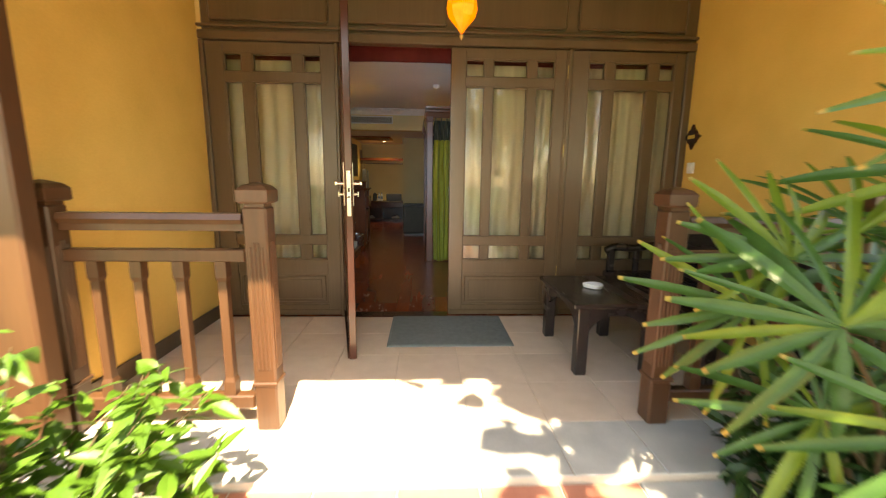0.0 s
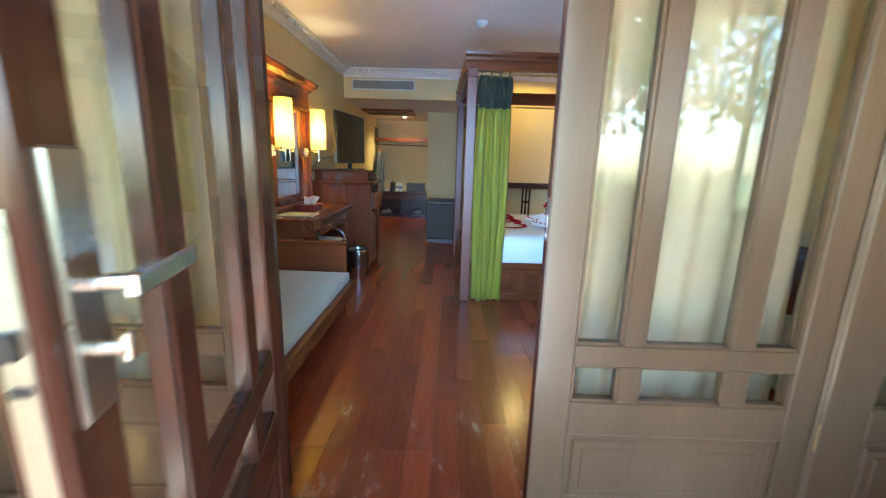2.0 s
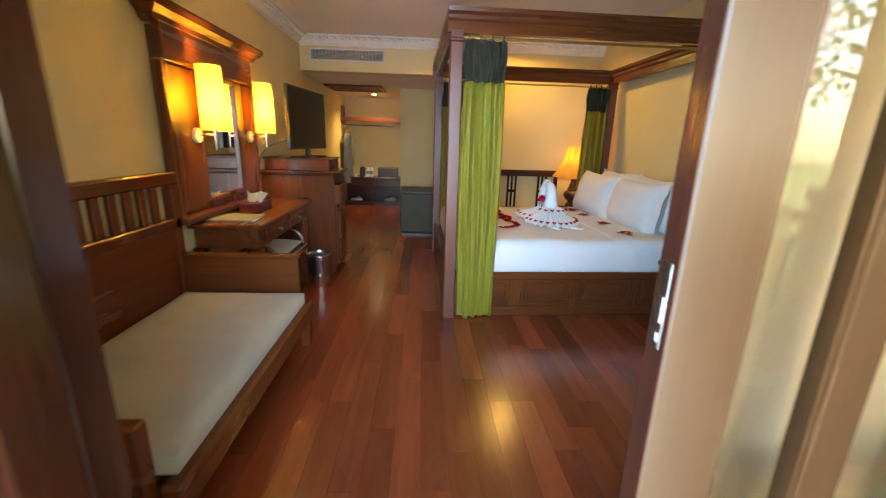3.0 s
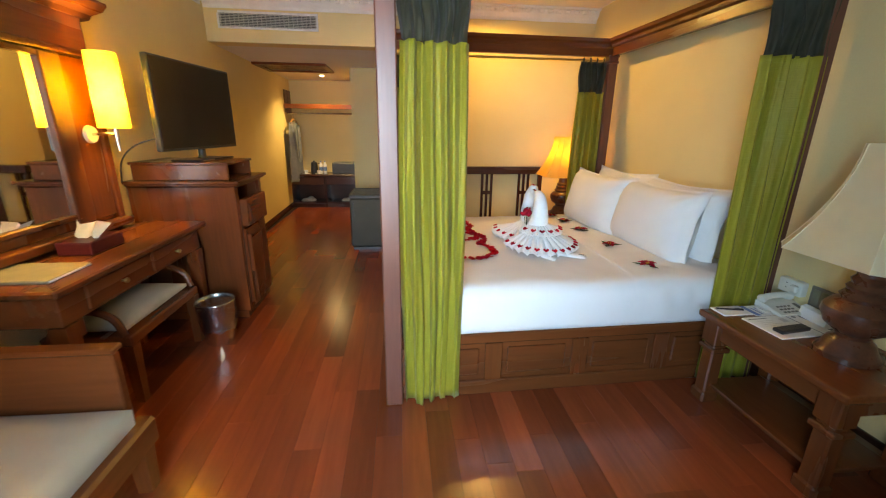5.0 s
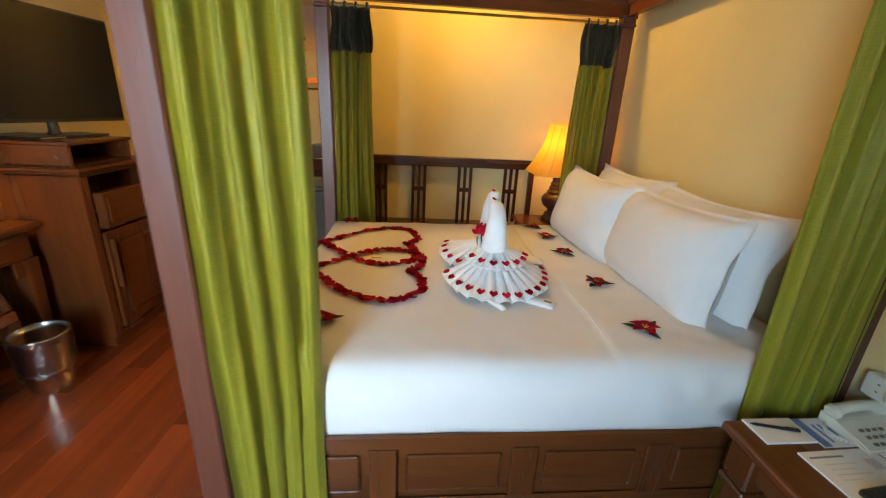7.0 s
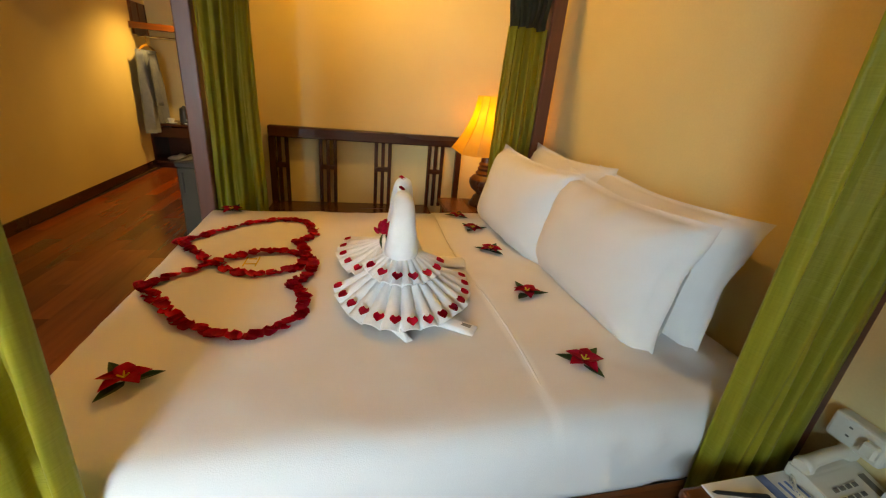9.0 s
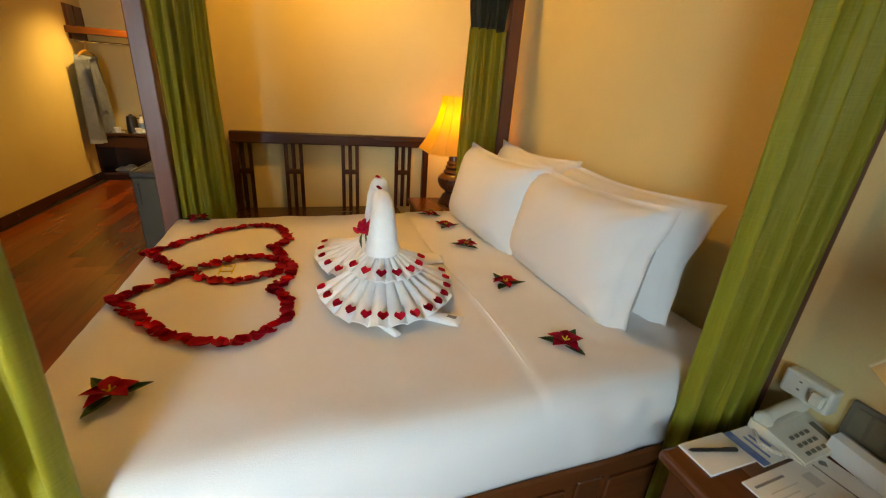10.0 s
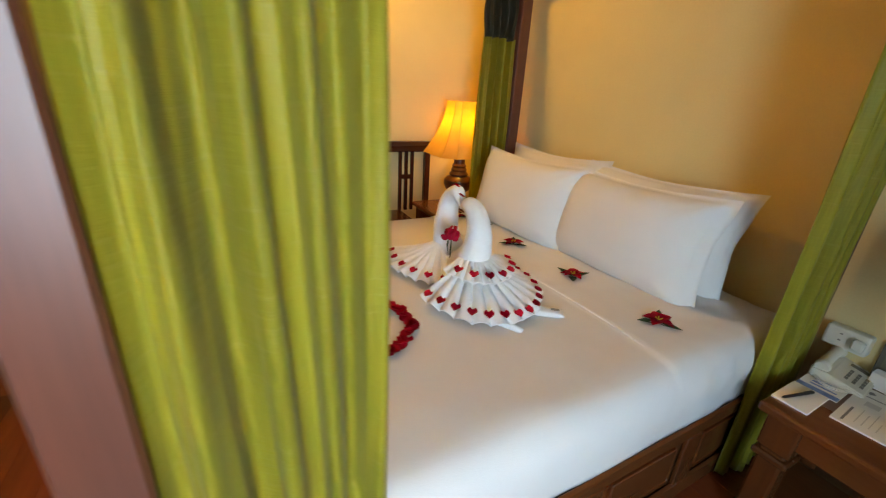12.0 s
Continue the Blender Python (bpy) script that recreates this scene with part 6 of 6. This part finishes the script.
for u_, z_ in ((-0.035, 0.985), (-0.055, 0.975), (0.0, 0.955)):
    q = copy_thing(petal_0, pose(*at(u_, z_, 0.01), 15, 10, 40 * z_))
    q.scale = (0.7, 0.7, 0.7)
    tagged(q, "dark red petal on the towel swan's head", "petal", "swan petals")

rs = thing("rose", *at(0.03, 0.76, 0.05), "single red rose held between the towel swans", "rose")
hd_ = bmesh.new()
c0 = Vector(at(0.03, 0.82, 0.062))
for k in range(18):
    a, rr = k * 2.4, 0.005 + 0.0016 * k
    b = bmesh.ops.create_uvsphere(hd_, u_segments=8, v_segments=6, radius=0.0155)
    bmesh.ops.transform(hd_, matrix=Matrix.Translation(c0 + Vector((rr * math.cos(a), rr * math.sin(a) * 0.8, 0.016 * math.sin(k * 1.7) - 0.0004 * k))) @ pose(0, 0, 0, 30 * math.sin(k), 40 * math.cos(k), k * 50) @ Matrix.Diagonal((1, 0.35, 1.1, 1)), verts=b["verts"])
part("bloom", hd_, "petal", rs, smooth=True)


def leaf_mesh(bm, m, length, width, droop=0.15, n=4):
    """A pointed leaf with a folded midrib, added to bm at the pose m, pointing along its y."""
    rows = []
    for j in range(n + 1):
        v = j / n
        w = width / 2 * math.sin(math.pi * min(1, 0.06 + 0.94 * v) ** 0.8) if 0 < j < n else width * 0.03
        z = -droop * length * v * v
        rows.append([bm.verts.new(m @ Vector((-w, length * v, z + w * 0.3))), bm.verts.new(m @ Vector((0, length * v, z))), bm.verts.new(m @ Vector((w, length * v, z + w * 0.3)))])
    for a, b in zip(rows, rows[1:]):
        for i in range(2):
            bm.faces.new((a[i], a[i + 1], b[i + 1], b[i]))
    return bm


lf = bmesh.new()
leaf_mesh(lf, Matrix.Translation(at(0.03, 0.795, 0.07)) @ pose(0, 0, 0, -80, 0, 70), 0.065, 0.034)
part("leaf", lf, "leaf", rs)
stm = bmesh.new()
tube(stm, [at(0.03, 0.81, 0.06), at(0.02, 0.75, 0.055), at(0.01, 0.68, 0.05)], 0.003, 6)
part("stem", stm, "leaf", rs)


def bed_flower(x, y, rz, s, sd_):
    rn = random.Random(sd_)
    t = thing("bed_flower", x, y, TOP, "red blossom with green leaves laid on the bedspread", "flower", "bed flowers")
    lv = bmesh.new()
    for a in (rz + 30, rz + 150, rz + 265):
        leaf_mesh(lv, pose(x, y, TOP + 0.006, 6, 0, a), 0.085 * s, 0.036 * s, -0.05)
    bmesh.ops.solidify(lv, geom=lv.faces[:], thickness=0.001)
    part("leaf", lv, "leaf", t)
    pt = bmesh.new()
    for k in range(5):
        a = rz + 72 * k + rn.uniform(-12, 12)
        leaf_mesh(pt, pose(x, y, TOP + 0.016, 14 + rn.uniform(-6, 10), rn.uniform(-12, 12), a), 0.055 * s, 0.046 * s, 0.25, 5)
    bmesh.ops.solidify(pt, geom=pt.faces[:], thickness=0.001)
    part("petal", pt, "petal", t, smooth=True, angle=180)
    sm = bmesh.new()
    for k in range(4):
        a = radians(rz + 90 * k)
        tube(sm, [(x, y, TOP + 0.018), (x + 0.012 * math.cos(a), y + 0.012 * math.sin(a), TOP + 0.028)], 0.002, 5)
    part("stamen", sm, "stamen", t)


for i, (x, y) in enumerate(((1.784, 2.641), (1.774, 3.059), (1.763, 3.487), (1.752, 3.789), (1.721, 4.02), (0.592, 2.67), (0.475, 4.018))):
    bed_flower(x, y, 40 + 67 * i, 1.0, i)
gl = boxes((0.69, 3.35, TOP - 0.002, 0.74, 3.354, TOP + 0.0015), (0.69, 3.33, TOP - 0.002, 0.694, 3.42, TOP + 0.0015), (0.736, 3.33, TOP - 0.002, 0.74, 3.42, TOP + 0.0015), (0.70, 3.40, TOP - 0.002, 0.73, 3.404, TOP + 0.0015))
solo("confetti_mark", gl, "stamen", "faint yellow marks laid inside the hearts", "decoration")

# ---- plants round the porch ----


def shrub(name, cx, cy, z0, rx, ry, h, count, size, material, label, seed):
    rn = random.Random(seed)
    t = thing(name, cx, cy, z0, label, "shrub", "porch shrubs")
    st_ = bmesh.new()
    cr = bmesh.new()
    tips = []
    for k in range(max(6, count // 26)):
        a, q = rn.uniform(0, 6.283), math.sqrt(rn.random())
        tip = Vector((cx + rx * q * math.cos(a), cy + ry * q * math.sin(a), z0 + h * rn.uniform(0.45, 1.0) * (1 - 0.35 * q * q)))
        b0 = Vector((cx + 0.25 * rx * q * math.cos(a), cy + 0.25 * ry * q * math.sin(a), z0))
        mid = (b0 + tip) / 2 + Vector((rn.uniform(-0.05, 0.05), rn.uniform(-0.05, 0.05), 0.06))
        pth = smooth_path([b0, mid, tip], 4)
        tube(st_, pth, [0.007 - 0.0006 * i for i in range(len(pth))], 5)
        tips.append((b0, mid, tip))
    for k in range(count):
        b0, mid, tip = rn.choice(tips)
        v = rn.uniform(0.35, 1.05)
        p = mid.lerp(tip, (v - 0.5) * 2) if v > 0.5 else b0.lerp(mid, v * 2)
        p = p + Vector((rn.gauss(0, 0.02), rn.gauss(0, 0.02), rn.gauss(0, 0.015)))
        s = size * rn.uniform(0.65, 1.25)
        leaf_mesh(cr, Matrix.Translation(p) @ pose(0, 0, 0, rn.uniform(-35, 40), rn.uniform(-35, 35), rn.uniform(0, 360)), s, s * rn.uniform(0.34, 0.46), rn.uniform(0.05, 0.3))
    part("stem", st_, "stem", t)
    part("foliage", cr, material, t)
    return t


shrub("shrub", -1.0, -2.16, -0.2, 0.66, 0.28, 0.95, 900, 0.105, "shrub", "fresh green leafy shrub before the railing", 3)
shrub("shrub", -1.75, -2.2, -0.2, 0.35, 0.3, 0.85, 420, 0.10, "shrub", "fresh green leafy shrub before the column", 4)
shrub("shrub", 1.74, -2.02, -0.2, 0.36, 0.34, 0.75, 1000, 0.10, "leaf", "dark green leafy shrub under the palm", 5)
shrub("shrub", 1.66, -2.50, -0.2, 0.36, 0.36, 0.62, 900, 0.10, "leaf", "dark green leafy shrub beside the path", 6)
shrub("shrub", 2.15, -2.05, -0.2, 0.45, 0.4, 1.15, 900, 0.11, "leaf", "tall dark green shrub by the wall's end", 8)


def fan_palm(x, y, hubs, label, seed):
    """A clump of canes that carry fan leaves; hubs: places, heading and tilt of the fans."""
    rn = random.Random(seed)
    t = thing("fan_palm", x, y, -0.2, label, "palm")
    for hx_, hy, hz, head, tilt, roll, size, nb in hubs:
        cane = bmesh.new()
        c = smooth_path([(x + rn.uniform(-0.08, 0.08), y + rn.uniform(-0.08, 0.08), -0.2), ((x + hx_) / 2 + 0.04, (y + hy) / 2, hz * 0.55), (hx_, hy, hz)], 6)
        tube(cane, c, [0.011 - 0.0004 * i for i in range(len(c))], 7)
        lf_t = part("cane", cane, "stem", t)
        base = Matrix.Translation((hx_, hy, hz)) @ pose(0, 0, 0, 0, 0, head) @ pose(0, 0, 0, tilt, 0, 0) @ pose(0, 0, 0, 0, 0, roll)
        for k in range(nb):
            a = -128 + 256 * k / (nb - 1) + rn.uniform(-5, 5)
            ln2 = size * (0.82 + 0.18 * math.cos(radians(a * 0.8))) * rn.uniform(0.86, 1.1)
            w = 0.036 * rn.uniform(0.65, 1.3) * size / 0.42
            dr_ = rn.uniform(0.06, 0.42)
            m = base @ pose(0, 0, 0, 0, 0, a) @ pose(0, 0, 0, rn.uniform(-8, 10), rn.uniform(-22, 22), 0)
            bl = bmesh.new()
            prev = None
            for j, v in enumerate((0, 0.14, 0.28, 0.42, 0.56, 0.70, 0.84, 0.96, 1.0)):
                wd = w / 2 * (0.28 + 0.72 * min(1, v * 2.6)) * (1 if v < 0.7 else 1 - 0.6 * (v - 0.7) / 0.3)
                z = -dr_ * ln2 * v * v
                row = [bl.verts.new(m @ Vector((q * wd, ln2 * v, z + abs(q) * wd * 0.35))) for q in (-1, -0.5, 0, 0.5, 1)]
                if prev:
                    for i in range(4):
                        bl.faces.new((prev[i], prev[i + 1], row[i + 1], row[i])).material_index = int(j == 8)
                prev = row
            b = part("blade", bl, "palm_backlit" if rn.random() < 0.36 else "palm", lf_t, smooth=True, angle=180)
            b.data.materials.append(M["palm_tip"])
    return t


fan_palm(1.75, -2.25, [
    (1.46, -2.25, 0.75, -28, 68, 50, 0.46, 15),
    (1.40, -2.00, 0.73, -15, 70, 72, 0.43, 14),
    (1.50, -2.02, 0.90, -10, 55, 20, 0.42, 13),
    (1.76, -1.98, 1.00, -30, 50, -10, 0.42, 13),
    (1.60, -2.48, 0.55, -35, 60, 90, 0.42, 13),
    (1.36, -2.62, 1.38, -25, 75, 120, 0.34, 12),
    (1.92, -2.12, 1.20, -40, 60, 30, 0.44, 12),
    (1.85, -2.40, 0.92, -50, 55, -20, 0.42, 13),
    (1.48, -2.22, 0.45, -20, 50, 60, 0.40, 12),
    (1.86, -1.95, 0.72, -25, 55, 15, 0.42, 13),
    (2.02, -2.28, 0.98, -45, 60, -15, 0.44, 13),
    (1.78, -2.30, 0.68, -30, 62, 40, 0.42, 13),
    (2.10, -2.02, 1.02, -20, 50, 10, 0.42, 12),
], "green fan palm with long pleated blades beside the porch", 21)

# planting behind the path, mirrored in the glass


def tree(x, y, h, r, seed, count=900):
    rn = random.Random(seed)
    t = thing("tree", x, y, -0.2, "leafy garden tree across the lawn", "tree", "garden trees")
    tr = bmesh.new()
    p = smooth_path([(x, y, -0.2), (x + 0.1, y, h * 0.35), (x - 0.05, y + 0.1, h * 0.7), (x, y, h * 0.9)], 5)
    tube(tr, p, [0.13 - 0.0065 * i for i in range(len(p))], 8)
    ends = []
    for k in range(9):
        a = rn.uniform(0, 6.283)
        b0 = Vector((x, y, h * rn.uniform(0.35, 0.75)))
        e = b0 + Vector((r * 0.8 * math.cos(a), r * 0.8 * math.sin(a), r * rn.uniform(0.1, 0.7)))
        tube(tr, [b0, (b0 + e) / 2 + Vector((0, 0, 0.12)), e], [0.05, 0.035, 0.015], 6)
        ends.append((b0, e))
    part("trunk", tr, "stem", t)
    cr = bmesh.new()
    for k in range(count):
        b0, e = rn.choice(ends)
        p = b0.lerp(e, rn.uniform(0.4, 1.1)) + Vector((rn.gauss(0, r * 0.22), rn.gauss(0, r * 0.22), rn.gauss(0, r * 0.2)))
        s = rn.uniform(0.18, 0.34)
        leaf_mesh(cr, Matrix.Translation(p) @ pose(0, 0, 0, rn.uniform(-60, 60), rn.uniform(-60, 60), rn.uniform(0, 360)), s, s * 0.5, 0.15, 3)
    part("crown", cr, "shrub", t)
    return t


for i, (x, y, h, r) in enumerate(((-4.6, -9.5, 4.2, 1.7), (-1.6, -11, 4.8, 1.9), (2.2, -9.8, 3.6, 1.6), (5.2, -9.0, 4.4, 1.8), (8.6, -11, 5.2, 2.1), (-8.5, -10.5, 5.0, 2.1))):
    tree(x, y, h * 1.35, r * 1.3, 60 + i, 1500)

# unseen tree, placed so that its crown throws dappled shade on the porch's right
tree(1.9, -4.3, 7.0, 1.35, 71, 1500)

# ---- pieces of floor, porch and path, last ----


def piece_mesh(name, w, d, t, material, bevel=0.002):
    me = bpy.data.meshes.new(name)
    bm = bmesh.new()
    x, y, b = w / 2, d / 2, bevel
    lo = [bm.verts.new(c) for c in ((-x, -y, -t), (x, -y, -t), (x, y, -t), (-x, y, -t))]
    mi = [bm.verts.new(c) for c in ((-x, -y, -b), (x, -y, -b), (x, y, -b), (-x, y, -b))]
    hi = [bm.verts.new(c) for c in ((-x + b, -y + b, 0), (x - b, -y + b, 0), (x - b, y - b, 0), (-x + b, y - b, 0))]
    for a, c in ((lo, mi), (mi, hi)):
        for i in range(4):
            bm.faces.new((a[i], a[(i + 1) % 4], c[(i + 1) % 4], c[i]))
    bm.faces.new(hi)
    bm.to_mesh(me)
    bm.free()
    me.materials.append(M[material])
    return me


def piece(name, me, x, y, z, parent):
    ob = new(name, me)
    ob.location = (x, y, z)
    ob.parent = parent
    return ob


cache = {}
rn = random.Random(77)
BW = 0.118
x = XL + BW / 2
while x < XR + BW / 2 - 0.002:
    w = BW if x + BW / 2 <= XR else XR - (x - BW / 2)
    xc = x if w == BW else XR - w / 2
    end = 7.75 if xc < -0.28 else (6.48 if xc < 0.34 else 4.98)
    y = 0.02
    nxt = rn.choice((0.35, 0.55, 0.75, 0.95))
    while y < end - 0.02:
        ln_ = min(nxt, end - y)
        nxt = rn.choice((0.75, 0.95, 0.95, 1.15))
        if end - y - ln_ < 0.15:
            ln_ = end - y
        key = (round(w, 4), round(ln_, 3))
        if key not in cache:
            cache[key] = piece_mesh("floorboard", w - 0.0008, ln_ - 0.0008, 0.005, "plank", 0.0002)
        piece("floorboard", cache[key], xc, y + ln_ / 2, 0.0, floor_room)
        y += ln_
    x += BW

TS = 0.384
tile_me = piece_mesh("porch_tile", TS - 0.0025, TS - 0.0025, 0.006, "tile", 0.0015)
edge_me = piece_mesh("border_slab", TS - 0.004, 1.90 - 4 * TS - 0.004, 0.006, "stone", 0.003)
for i in range(10):
    for j in range(4):
        piece("porch_tile", tile_me, XP + TS * (i + 0.5), -TS * (j + 0.5) - 0.003, 0.0, porch_floor)
    piece("border_slab", edge_me, XP + TS * (i + 0.5), -(4 * TS + 1.90) / 2 - 0.002, 0.0, porch_floor)
RT = 0.32
red_me = piece_mesh("path_tile", RT - 0.008, RT - 0.008, 0.008, "terracotta", 0.003)
for i in range(6):
    for j in range(22):
        piece("path_tile", red_me, -0.80 + RT * (i + 0.5), -1.908 - RT * (j + 0.5), -0.03, path_bed)
